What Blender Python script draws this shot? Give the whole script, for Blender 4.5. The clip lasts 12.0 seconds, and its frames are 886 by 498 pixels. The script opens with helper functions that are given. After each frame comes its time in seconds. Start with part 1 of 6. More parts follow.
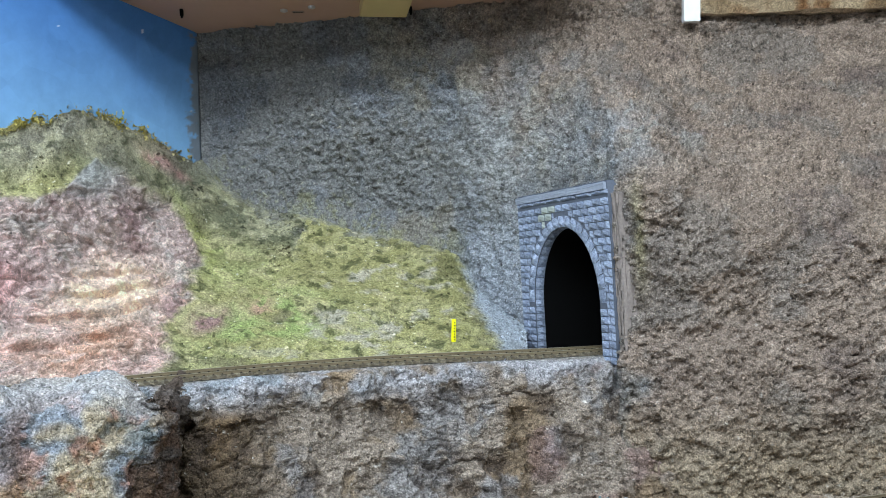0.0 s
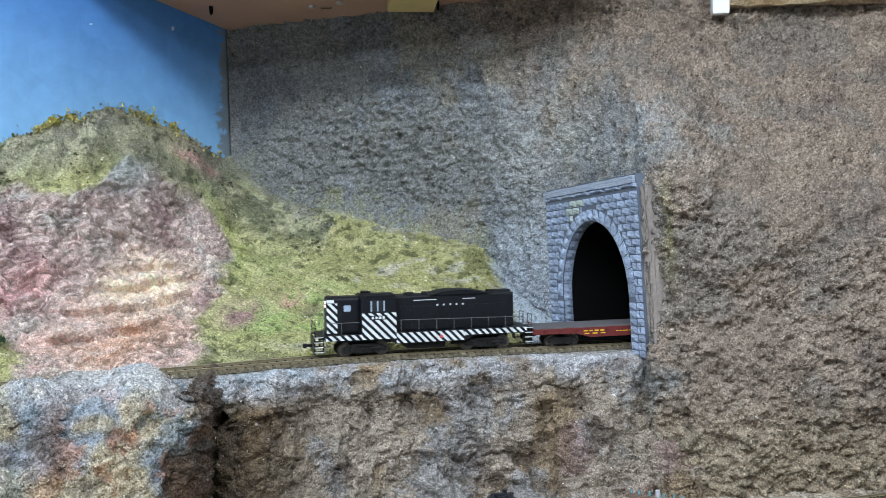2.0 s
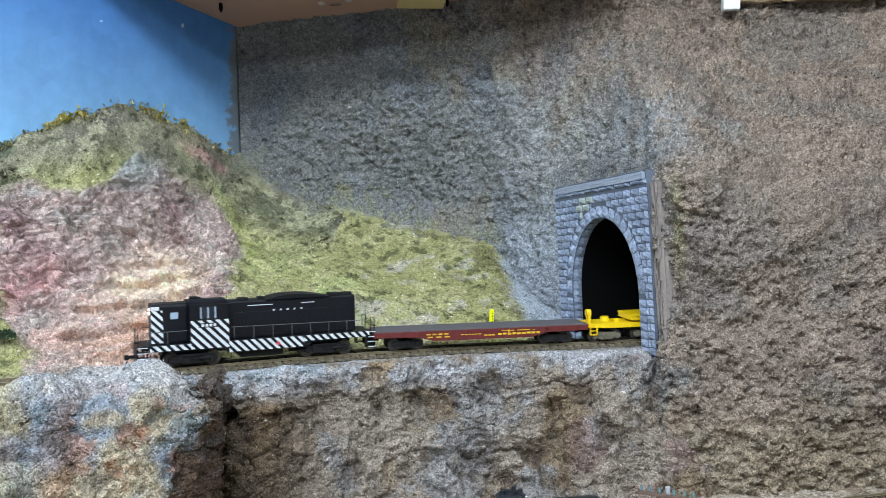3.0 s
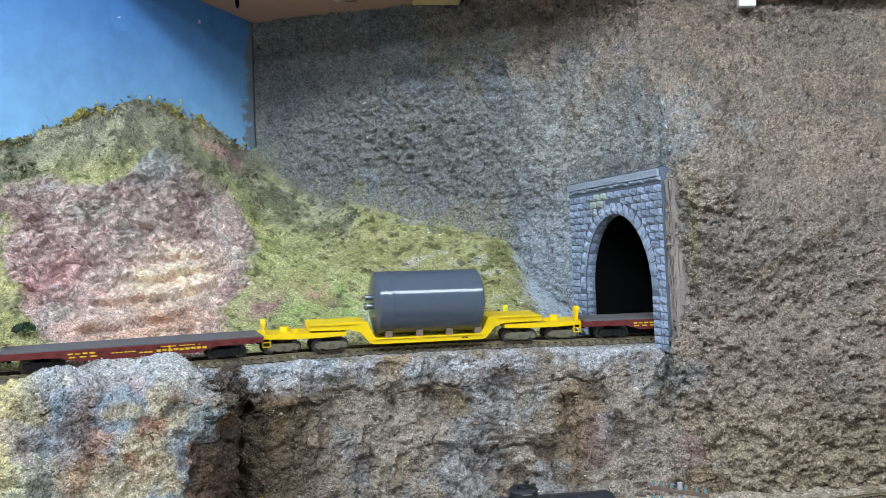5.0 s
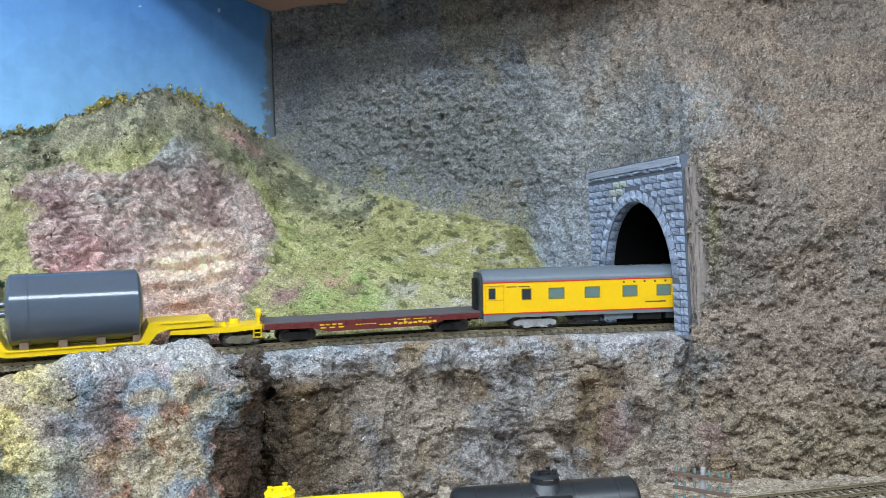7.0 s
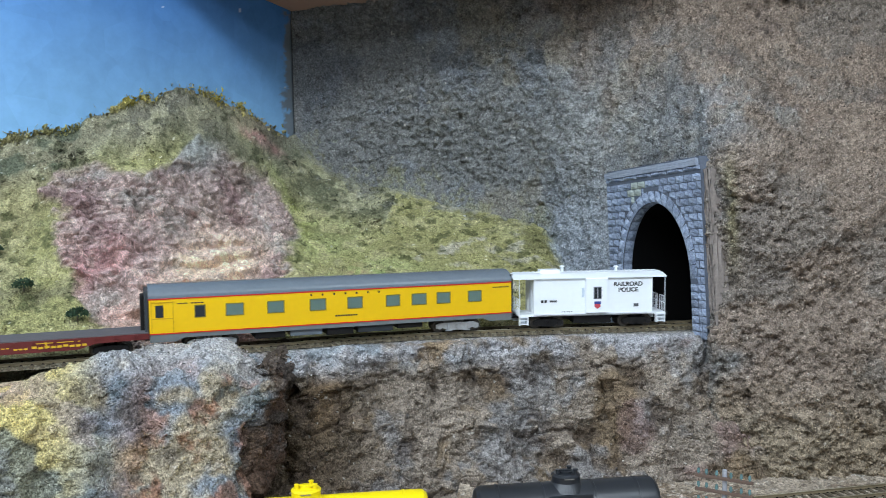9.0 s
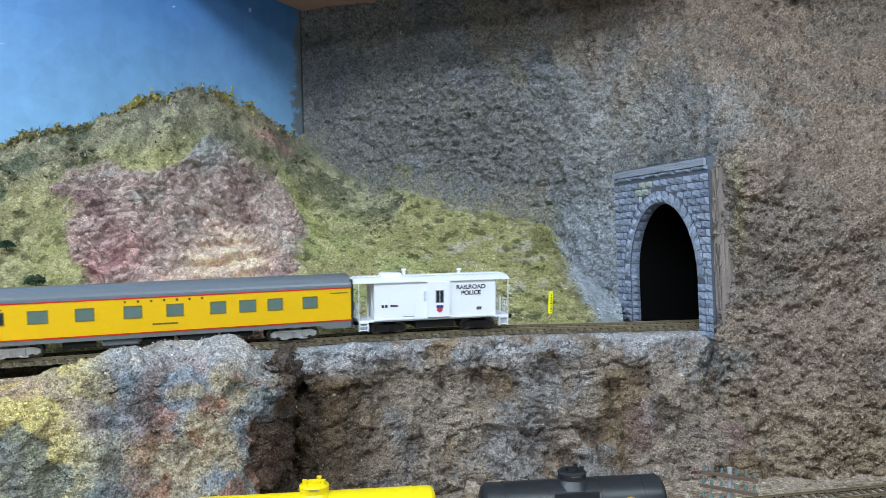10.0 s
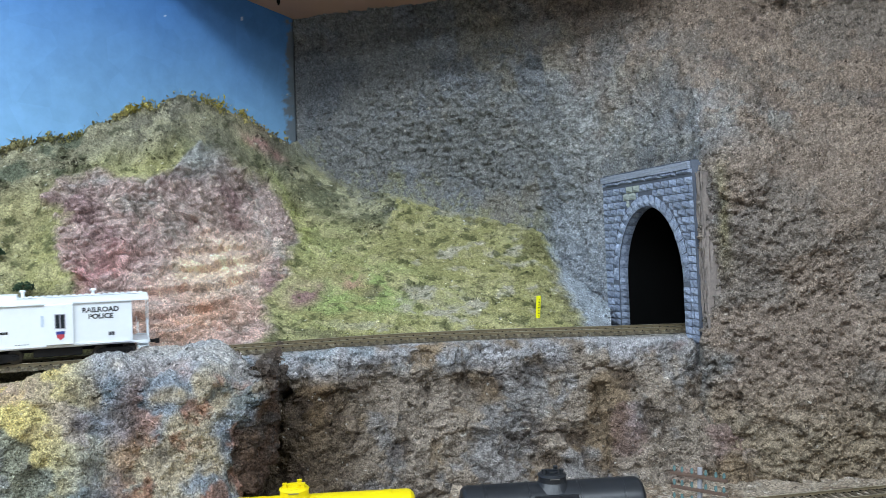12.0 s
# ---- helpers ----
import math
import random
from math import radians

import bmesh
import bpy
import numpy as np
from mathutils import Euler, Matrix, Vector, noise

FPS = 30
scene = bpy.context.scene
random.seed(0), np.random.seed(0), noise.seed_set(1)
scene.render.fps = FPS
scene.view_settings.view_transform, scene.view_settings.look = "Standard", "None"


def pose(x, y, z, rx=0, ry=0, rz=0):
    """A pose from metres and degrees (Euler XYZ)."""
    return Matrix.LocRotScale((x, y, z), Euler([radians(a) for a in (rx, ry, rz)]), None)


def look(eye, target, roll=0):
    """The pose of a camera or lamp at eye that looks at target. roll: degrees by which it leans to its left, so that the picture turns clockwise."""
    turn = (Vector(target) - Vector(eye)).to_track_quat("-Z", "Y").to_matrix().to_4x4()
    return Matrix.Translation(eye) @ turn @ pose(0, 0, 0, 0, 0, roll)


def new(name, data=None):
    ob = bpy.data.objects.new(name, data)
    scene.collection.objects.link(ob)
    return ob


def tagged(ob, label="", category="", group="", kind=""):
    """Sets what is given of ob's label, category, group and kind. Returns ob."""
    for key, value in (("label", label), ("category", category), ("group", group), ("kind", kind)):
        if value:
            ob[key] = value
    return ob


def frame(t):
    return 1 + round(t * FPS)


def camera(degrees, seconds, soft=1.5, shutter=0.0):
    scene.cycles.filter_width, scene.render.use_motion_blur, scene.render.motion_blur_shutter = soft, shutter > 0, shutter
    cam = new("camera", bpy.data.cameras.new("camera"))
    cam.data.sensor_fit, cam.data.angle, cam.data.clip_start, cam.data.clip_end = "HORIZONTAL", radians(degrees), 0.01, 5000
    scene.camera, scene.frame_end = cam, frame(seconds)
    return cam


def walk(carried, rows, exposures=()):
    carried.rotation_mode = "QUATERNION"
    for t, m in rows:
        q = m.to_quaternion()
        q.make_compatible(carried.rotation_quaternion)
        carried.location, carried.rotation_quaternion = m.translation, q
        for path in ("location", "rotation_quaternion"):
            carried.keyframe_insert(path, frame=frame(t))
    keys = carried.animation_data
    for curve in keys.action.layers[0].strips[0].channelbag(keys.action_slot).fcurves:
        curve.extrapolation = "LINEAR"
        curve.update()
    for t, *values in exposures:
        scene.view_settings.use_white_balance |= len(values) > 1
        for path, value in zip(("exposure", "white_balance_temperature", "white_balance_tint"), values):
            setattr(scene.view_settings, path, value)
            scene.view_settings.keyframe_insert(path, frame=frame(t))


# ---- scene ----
cam = camera(52.5, 12.0, soft=0.7, shutter=0.25)
PATH = [
    (0, (0.1293, -0.2333, 0.1279), (0.0619, 0.7633, 0.0794), -1.11),
    (0.5, (0.1282, -0.2338, 0.1273), (0.0579, 0.7625, 0.0777), -1.25),
    (1, (0.1304, -0.2328, 0.1259), (0.0568, 0.7632, 0.0753), -1.33),
    (1.5, (0.1299, -0.2348, 0.1271), (0.0447, 0.7601, 0.0745), -1.40),
    (2, (0.1263, -0.2372, 0.1278), (0.0312, 0.7568, 0.0737), -1.34),
    (2.5, (0.1259, -0.2371, 0.1282), (0.0251, 0.7563, 0.0725), -1.16),
    (3, (0.1260, -0.2366, 0.1267), (0.0209, 0.7562, 0.0704), -1.32),
    (5, (0.1257, -0.2408, 0.1274), (0.0058, 0.7501, 0.0662), -1.10),
    (5.5, (0.1264, -0.2412, 0.1265), (0.0025, 0.7491, 0.0636), -1.10),
    (6, (0.1268, -0.2416, 0.1271), (-0.0011, 0.7480, 0.0612), -1.31),
    (6.5, (0.1240, -0.2432, 0.1265), (-0.0075, 0.7457, 0.0570), -1.17),
    (7, (0.1213, -0.2443, 0.1266), (-0.0147, 0.7437, 0.0533), -1.16),
    (9, (0.1145, -0.2540, 0.1334), (-0.0336, 0.7317, 0.0528), -1.03),
    (9.5, (0.1150, -0.2555, 0.1326), (-0.0374, 0.7296, 0.0524), -1.02),
    (10, (0.1152, -0.2583, 0.1326), (-0.0417, 0.7260, 0.0522), -0.84),
    (10.5, (0.1123, -0.2583, 0.1316), (-0.0488, 0.7253, 0.0503), -0.72),
    (11, (0.1148, -0.2594, 0.1302), (-0.0491, 0.7237, 0.0485), -1.04),
    (11.5, (0.1273, -0.2604, 0.1290), (-0.0389, 0.7228, 0.0535), -1.05),
    (12, (0.1349, -0.2589, 0.1299), (-0.0311, 0.7246, 0.0585), -1.22),
]
walk(cam, [(t, look(eye, target, roll)) for t, eye, target, roll in PATH],
     exposures=[(0, 0.25), (7.0, 0.24), (9.0, -0.06), (12.0, -0.06)])

# ---- room light: fluorescent fixtures of the club room, and an added fill lamp ----
world = bpy.data.worlds.new("room")
scene.world = world
world.use_nodes = True
world.node_tree.nodes["Background"].inputs[0].default_value = (0.8, 0.85, 0.9, 1)
world.node_tree.nodes["Background"].inputs[1].default_value = 0.15


def area(name, eye, target, sx, sy, watts, colour):
    d = bpy.data.lights.new(name, "AREA")
    d.shape, d.size, d.size_y, d.energy, d.color = "RECTANGLE", sx, sy, watts, colour
    ob = new(name, d)
    ob.matrix_world = look(eye, target)
    return ob


area("overhead_lamp", (0.62, -0.56, 1.27), (0.50, 0.0, 0.0), 1.8, 0.45, 42, (0.755, 0.88, 1.0))
area("overhead_lamp", (-0.90, -0.54, 1.27), (-0.72, 0.0, 0.0), 1.2, 0.5, 35, (0.755, 0.88, 1.0))
# added fill from behind the camera, lifts the dark parts
area("overhead_lamp", (-0.20, -1.55, 1.27), (-0.10, -0.8, 0.0), 1.2, 0.3, 30, (0.755, 0.88, 1.0))


# ---- materials ----
def nodes_of(name):
    m = bpy.data.materials.new(name)
    m.use_nodes = True
    return m, m.node_tree.nodes, m.node_tree.links, m.node_tree.nodes["Principled BSDF"]


def plain(name, colour, rough=0.5, metal=0.0, vary=0.12, scale=300.0, bump=0.0, spec=0.5):
    """Paint or plastic with a little unevenness."""
    m, n, l, b = nodes_of(name)
    b.inputs["Roughness"].default_value, b.inputs["Metallic"].default_value = rough, metal
    b.inputs["Specular IOR Level"].default_value = spec
    tc = n.new("ShaderNodeTexCoord")
    no = n.new("ShaderNodeTexNoise")
    no.inputs["Scale"].default_value, no.inputs["Detail"].default_value = scale, 4
    l.new(tc.outputs["Object"], no.inputs["Vector"])
    mix = n.new("ShaderNodeMixRGB")
    mix.inputs[1].default_value = (*[c * (1 - vary) for c in colour], 1)
    mix.inputs[2].default_value = (*[min(1, c * (1 + vary)) for c in colour], 1)
    l.new(no.outputs["Fac"], mix.inputs[0])
    l.new(mix.outputs[0], b.inputs["Base Color"])
    if bump:
        bp = n.new("ShaderNodeBump")
        bp.inputs["Strength"].default_value, bp.inputs["Distance"].default_value = bump, 0.0006
        l.new(no.outputs["Fac"], bp.inputs["Height"])
        l.new(bp.outputs[0], b.inputs["Normal"])
    return m


def scenery(name, grain=900.0, bump=1.0, contrast=0.5, rough=0.95):
    """Painted plaster and ground foam: the paint lies on the vertices, the grain in the nodes."""
    m, n, l, b = nodes_of(name)
    b.inputs["Roughness"].default_value = rough
    b.inputs["Specular IOR Level"].default_value = 0.12
    at = n.new("ShaderNodeAttribute")
    at.attribute_name = "paint"
    tc = n.new("ShaderNodeTexCoord")
    n1, n2 = n.new("ShaderNodeTexNoise"), n.new("ShaderNodeTexNoise")
    for q, s, dt in ((n1, grain, 3), (n2, grain / 6, 5)):
        q.inputs["Scale"].default_value, q.inputs["Detail"].default_value = s, dt
        q.inputs["Roughness"].default_value = 0.65
        l.new(tc.outputs["Object"], q.inputs["Vector"])
    r1, r2 = n.new("ShaderNodeMapRange"), n.new("ShaderNodeMapRange")
    for r, q, k in ((r1, n1, contrast), (r2, n2, contrast * 0.35)):
        r.inputs["From Min"].default_value, r.inputs["From Max"].default_value = 0.34, 0.66
        r.inputs["To Min"].default_value, r.inputs["To Max"].default_value = 1 - k, 1 + k
        l.new(q.outputs["Fac"], r.inputs["Value"])
    mu = n.new("ShaderNodeMath")
    mu.operation = "MULTIPLY"
    l.new(r1.outputs[0], mu.inputs[0])
    l.new(r2.outputs[0], mu.inputs[1])
    sc = n.new("ShaderNodeVectorMath")
    sc.operation = "SCALE"
    l.new(at.outputs["Color"], sc.inputs[0])
    l.new(mu.outputs[0], sc.inputs["Scale"])
    l.new(sc.outputs[0], b.inputs["Base Color"])
    vo = n.new("ShaderNodeTexVoronoi")
    vo.inputs["Scale"].default_value = grain * 0.62
    l.new(tc.outputs["Object"], vo.inputs["Vector"])
    ad = n.new("ShaderNodeMath")
    ad.operation = "SUBTRACT"
    l.new(n1.outputs["Fac"], ad.inputs[0])
    l.new(vo.outputs["Distance"], ad.inputs[1])
    am = n.new("ShaderNodeMath")
    am.operation = "MULTIPLY_ADD"
    am.inputs[1].default_value = 1.1
    l.new(n2.outputs["Fac"], am.inputs[0])
    l.new(ad.outputs[0], am.inputs[2])
    bp = n.new("ShaderNodeBump")
    bp.inputs["Strength"].default_value, bp.inputs["Distance"].default_value = bump, 0.0017
    l.new(am.outputs[0], bp.inputs["Height"])
    l.new(bp.outputs[0], b.inputs["Normal"])
    # each grain has a tone of its own
    se = n.new("ShaderNodeSeparateColor")
    l.new(vo.outputs["Color"], se.inputs[0])
    rg = n.new("ShaderNodeMapRange")
    rg.inputs["To Min"].default_value, rg.inputs["To Max"].default_value = 1 - contrast * 0.75, 1 + contrast * 0.75
    l.new(se.outputs[0], rg.inputs["Value"])
    mg = n.new("ShaderNodeMath")
    mg.operation = "MULTIPLY"
    l.new(mu.outputs[0], mg.inputs[0])
    l.new(rg.outputs[0], mg.inputs[1])
    l.new(mg.outputs[0], sc.inputs["Scale"])
    return m


ROCK = scenery("painted_plaster", contrast=0.44)
FOAM = scenery("ground_foam", 1000.0, 0.9, 0.38)
GRAVEL = scenery("gravel", 700.0, 0.8, 0.45)
SKY = scenery("painted_sky", 60.0, 0.05, 0.05, 0.7)
WOOD = plain("brown_board", (0.44, 0.27, 0.20), 0.6, scale=20.0)
BEAM = plain("pale_wood", (0.55, 0.42, 0.20), 0.6, scale=30.0)
WALLP = plain("room_paint", (0.76, 0.77, 0.78), 0.9, scale=6.0, vary=0.04)
FLOORM = plain("room_floor", (0.20, 0.20, 0.20), 0.6, scale=12.0)
METAL = plain("zinc", (0.6, 0.6, 0.6), 0.3, 1.0)
# black for small parts; also puts the tunnel's darkness into bore and boards
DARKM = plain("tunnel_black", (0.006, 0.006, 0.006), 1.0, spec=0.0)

# ---- shape helpers ----


def lattice(p, seed):
    q = p.astype(np.int64)
    h = (q[..., 0] * 374761393 + q[..., 1] * 668265263 + q[..., 2] * 2147483647 + seed * 1274126177) & 0xFFFFFFFF
    h = ((h ^ (h >> 13)) * 1274126177) & 0xFFFFFFFF
    return ((h ^ (h >> 16)) & 0xFFFF) / 65535.0


def vnoise(p, seed=0):
    i = np.floor(p)
    f = p - i
    u = f * f * (3 - 2 * f)
    out = 0
    for dx in (0, 1):
        for dy in (0, 1):
            for dz in (0, 1):
                w = (u[..., 0] if dx else 1 - u[..., 0]) * (u[..., 1] if dy else 1 - u[..., 1]) * (u[..., 2] if dz else 1 - u[..., 2])
                out = out + w * lattice(i + np.array((dx, dy, dz)), seed)
    return out


def fbm(p, size, octaves=4, gain=0.5, seed=0):
    """Smooth noise about 0, features of that size in metres."""
    out, amp, tot = 0, 1.0, 0
    for k in range(octaves):
        out = out + amp * (vnoise(p / size * 2 ** k + 17.3 * k, seed + k) - 0.5)
        tot += amp
        amp *= gain
    return out / tot * 2


def ridged(p, size, octaves=4, seed=0):
    out, amp, tot = 0, 1.0, 0
    for k in range(octaves):
        out = out + amp * (1 - abs(vnoise(p / size * 2 ** k + 9.1 * k, seed + k) * 2 - 1))
        tot += amp
        amp *= 0.5
    return out / tot


def cells(p, size, seed=0):
    """Broken lumps: how far a point lies from the joint to the next lump (0 at the joint), and each lump's own number."""
    q = p / size
    i0 = np.floor(q)
    f1 = np.full(q.shape[:-1], 9.0)
    f2, own = f1.copy(), np.zeros(q.shape[:-1])
    for dx in (-1, 0, 1):
        for dy in (-1, 0, 1):
            for dz in (-1, 0, 1):
                c = i0 + np.array((dx, dy, dz))
                o = np.stack([lattice(c, seed + k) for k in range(3)], -1)
                d = np.linalg.norm(c + 0.1 + 0.8 * o - q, axis=-1)
                less = d < f1
                f2 = np.where(less, f1, np.minimum(f2, d))
                own = np.where(less, o[..., 0], own)
                f1 = np.where(less, d, f1)
    return f2 - f1, own


def step(a, b, x):
    t = np.clip((x - a) / (b - a), 0, 1)
    return t * t * (3 - 2 * t)


def lerp(a, b, t):
    t = np.asarray(t)[..., None]
    return np.asarray(a) * (1 - t) + np.asarray(b) * t


def normals(P):
    n = np.cross(np.gradient(P, axis=0), np.gradient(P, axis=1))
    return n / np.maximum(np.linalg.norm(n, axis=-1, keepdims=True), 1e-9)


def sheet(name, P, paint, mat, keep=None, parent=None):
    nu, nv = P.shape[:2]
    idx = np.arange(nu * nv).reshape(nu, nv)
    f = np.stack([idx[:-1, :-1], idx[1:, :-1], idx[1:, 1:], idx[:-1, 1:]], -1)
    if keep is not None:
        f = f[keep[:-1, :-1] & keep[1:, :-1] & keep[1:, 1:] & keep[:-1, 1:]]
    me = bpy.data.meshes.new(name)
    me.from_pydata(P.reshape(-1, 3).tolist(), [], f.reshape(-1, 4).tolist())
    ca = me.color_attributes.new("paint", "FLOAT_COLOR", "POINT")
    c = np.ones((nu * nv, 4), np.float32)
    c[:, :3] = np.clip(paint.reshape(-1, 3), 0, 1)
    ca.data.foreach_set("color", c.ravel())
    me.polygons.foreach_set("use_smooth", np.ones(len(me.polygons), bool))
    me.materials.append(mat)
    ob = new(name, me)
    if parent:
        ob.parent = parent
    return ob


def part(name, bm, mat, parent=None, label="", smooth=False):
    me = bpy.data.meshes.new(name)
    bm.to_mesh(me)
    bm.free()
    if smooth:
        me.set_sharp_from_angle(angle=radians(28))
        me.polygons.foreach_set("use_smooth", np.ones(len(me.polygons), bool))
    me.materials.append(mat)
    ob = new(name, me)
    if parent:
        ob.parent = parent
    if label:
        ob["label"] = label
    return ob


def box(bm, c, s, bevel=0.0, m=None):
    g = bmesh.ops.create_cube(bm, size=1.0, matrix=Matrix.LocRotScale(c, None, s))
    if bevel:
        es = {e for v in g["verts"] for e in v.link_edges}
        g = bmesh.ops.bevel(bm, geom=list(es), offset=bevel, segments=2, affect="EDGES", profile=0.6)
    if m:
        bmesh.ops.transform(bm, matrix=m, verts=list({v for v in g["verts"]}))
    return bm


def rod(bm, a, b, r, seg=10, r2=None):
    a, b = Vector(a), Vector(b)
    q = (b - a).to_track_quat("Z", "Y").to_matrix().to_4x4()
    bmesh.ops.create_cone(bm, cap_ends=True, segments=seg, radius1=r, radius2=r if r2 is None else r2, depth=(b - a).length,
                          matrix=Matrix.Translation((a + b) / 2) @ q)
    return bm


def prism(bm, outline, y0, y1):
    """Extrudes an outline in x, z from y0 to y1."""
    a = [bm.verts.new((x, y0, z)) for x, z in outline]
    b = [bm.verts.new((x, y1, z)) for x, z in outline]
    bm.faces.new(a)
    bm.faces.new(b[::-1])
    for i in range(len(a)):
        j = (i + 1) % len(a)
        bm.faces.new((a[j], a[i], b[i], b[j]))
    bmesh.ops.recalc_face_normals(bm, faces=bm.faces[:])
    return bm


def BM():
    return bmesh.new()


# ---- the railway line: straight, then a bend, then into the tunnel ----
LINE = (-0.12, 0.4377, 0.5308, 0.039, 0.7157, 0.226)


def line_table():
    x0, y0, a0, s1, r, s2 = LINE
    ds = 0.001
    s = np.arange(-1.75, 2.0, ds)
    a = a0 - np.clip(s - s1, 0, s2 - s1) / r
    x, y = np.cumsum(np.cos(a)) * ds, np.cumsum(np.sin(a)) * ds
    i = np.argmin(abs(s))
    return s, x - x[i] + x0, y - y[i] + y0, a


LS, LX, LY, LA = line_table()


def on_line(s, off=0.0):
    """Place and heading on the line; off to the far side."""
    x, y, a = np.interp(s, LS, LX), np.interp(s, LS, LY), np.interp(s, LS, LA)
    return x - np.sin(a) * off, y + np.cos(a) * off, a


def line_y(x, off=0.0):
    ox, oy = LX - np.sin(LA) * off, LY + np.cos(LA) * off
    return np.interp(x, ox, oy)


def line_z(s):
    """The line climbs gently away from the tunnel."""
    return 0.0108 * (0.30 - np.clip(s, -0.45, 0.30))


def line_zx(x):
    return line_z(np.interp(x, LX, LS))


# ---- terrain shapes ----
GROUND = -0.120
# wall of the painted sky in plan
SKY_X = np.array([-1.60, -0.62, -0.37, -0.305, -0.24])
SKY_Y = np.array([-0.14, 0.43, 0.57, 0.695, 0.84])
_k = np.linspace(-1.60, -0.24, 400)
_y = np.interp(_k, SKY_X, SKY_Y)
SKY_X, SKY_Y = _k, np.convolve(np.pad(_y, 20, "reflect", reflect_type="odd"), np.ones(41) / 41, "valid")


def grey_y(x):
    return 0.84 - 0.2 * (x + 0.24)


# height of the ridge against the sky, and of the grass against the grey rock
RIDGE_X = np.array([-1.6, -0.8, -0.466, -0.432, -0.415, -0.385, -0.374, -0.368, -0.352, -0.343, -0.334, -0.326, -0.319, -0.312, -0.305, -0.293, -0.278, -0.259, -0.247, -0.231, -0.215, -0.2, -0.177, -0.147, -0.117, -0.081, -0.045, -0.003, 0.037, 0.077, 0.102, 0.145])
RIDGE_Z = np.array([0.08, 0.09, 0.150, 0.167, 0.176, 0.184, 0.188, 0.199, 0.207, 0.218, 0.222, 0.22, 0.232, 0.239, 0.236, 0.232, 0.223, 0.205, 0.192, 0.181, 0.170, 0.153, 0.138, 0.123, 0.122, 0.115, 0.101, 0.094, 0.084, 0.076, 0.052, 0.018])
RIDGE_Z = RIDGE_Z + 0.006 * (RIDGE_X < -0.22) * (RIDGE_X > -0.5)


def back_y(x):
    return np.where(x < -0.24, np.interp(x, SKY_X, SKY_Y), grey_y(x)) - 0.002


def hill(x, v):
    """Hillside from the line (v=0) to the ridge (v=1)."""
    yb = line_y(x, 0.016)
    yt = back_y(x)
    zt = np.interp(x, RIDGE_X, RIDGE_Z)
    zb = -0.006 + line_zx(x)
    y = yb + (yt - yb) * v
    z = zb + (zt - zb) * (0.5 * v + 0.5 * v * v)
    return np.stack([x, y, z], -1)


PA, PB = np.array((0.2235, 0.5240)), np.array((0.1492, 0.6645))   # portal's face in plan
PDIR = (PB - PA) / np.linalg.norm(PB - PA)
PNOR = np.array((-PDIR[1], PDIR[0]))


def front_y(x):
    return np.interp(x, [-0.30, 0.05, 0.10, 0.1492, 0.2170, 0.2245, 0.26, 0.40, 0.8], [0.87, 0.79, 0.742, 0.676, 0.546, 0.515, 0.515, 0.530, 0.56])


def mountain(x, z):
    bk = np.interp(x, [-0.3, 0.30, 0.8], [0.852, 0.738, 0.76])
    fr = np.minimum(front_y(x), bk)
    near = step(0.32, 0.235, x)
    k = np.clip((z - 0.075 - 0.078 * near) / (0.245 - 0.075 * near), 0, 1)
    lean = k * k * (3 - 2 * k) * (1 - 0.6 * near) + 0.6 * near * k
    fr = fr + 0.17 * np.clip(z, -0.02, 0.15) * step(0.10, 0.16, x) * step(0.27, 0.225, x)
    y = fr + np.maximum(bk - fr, 0) * lean
    y = y - 0.02 * step(0.10, -0.12, z) * step(0.2, 0.3, x)
    return np.stack([x, y, z], -1)


def rgb(r, g, b, k=1.0):
    """Paint colour from 0-255 values."""
    return np.array([((c / 255) ** 2.2) * k for c in (r, g, b)])


def blotch(P, size, seed, lo=0.05, hi=0.35):
    return step(lo, hi, fbm(P, size, 4, 0.55, seed))


def mesh_uv(us, vs):
    return np.meshgrid(us, vs, indexing="ij")


def chips(name, P, paint, weight, count, size, seed, mat, label, cat, lo=0.45, hi=1.7, lift=0.2):
    """Loose grit and foam crumbs: small four-sided chips of their own shapes strewn over a surface."""
    rng = np.random.default_rng(seed)
    flat, col = P.reshape(-1, 3), np.clip(paint.reshape(-1, 3), 0, 1)
    w = weight.reshape(-1).astype(float) * (0.25 + step(-0.05, 0.35, fbm(flat, 0.018, 3, 0.6, seed + 200)))
    idx = rng.choice(len(flat), count, p=w / w.sum())
    s = size * np.clip(np.exp(rng.normal(-0.25, 0.55, (count, 1, 1))), 0.3, 2.6) * rng.uniform(0.6, 1.0, (count, 4, 1))
    d = rng.normal(size=(count, 4, 3))
    d /= np.linalg.norm(d, axis=-1, keepdims=True)
    V = flat[idx][:, None, :] + rng.normal(size=(count, 1, 3)) * 0.0006 + d * s
    base = np.arange(count)[:, None] * 4
    F = np.concatenate([base + np.array(q) for q in ((0, 1, 2), (0, 3, 1), (1, 3, 2), (2, 3, 0))])
    me = bpy.data.meshes.new(name)
    me.from_pydata(V.reshape(-1, 3).tolist(), [], F.tolist())
    ca = me.color_attributes.new("paint", "FLOAT_COLOR", "POINT")
    c = np.ones((count, 4, 4), np.float32)
    k = np.exp(rng.uniform(math.log(lo), math.log(hi), (count, 1, 1)))
    c[..., :3] = np.clip(col[idx][:, None, :] * k, 0, 1)
    ca.data.foreach_set("color", c.ravel())
    me.materials.append(mat)
    return tagged(new(name, me), label, cat, kind="stuff")


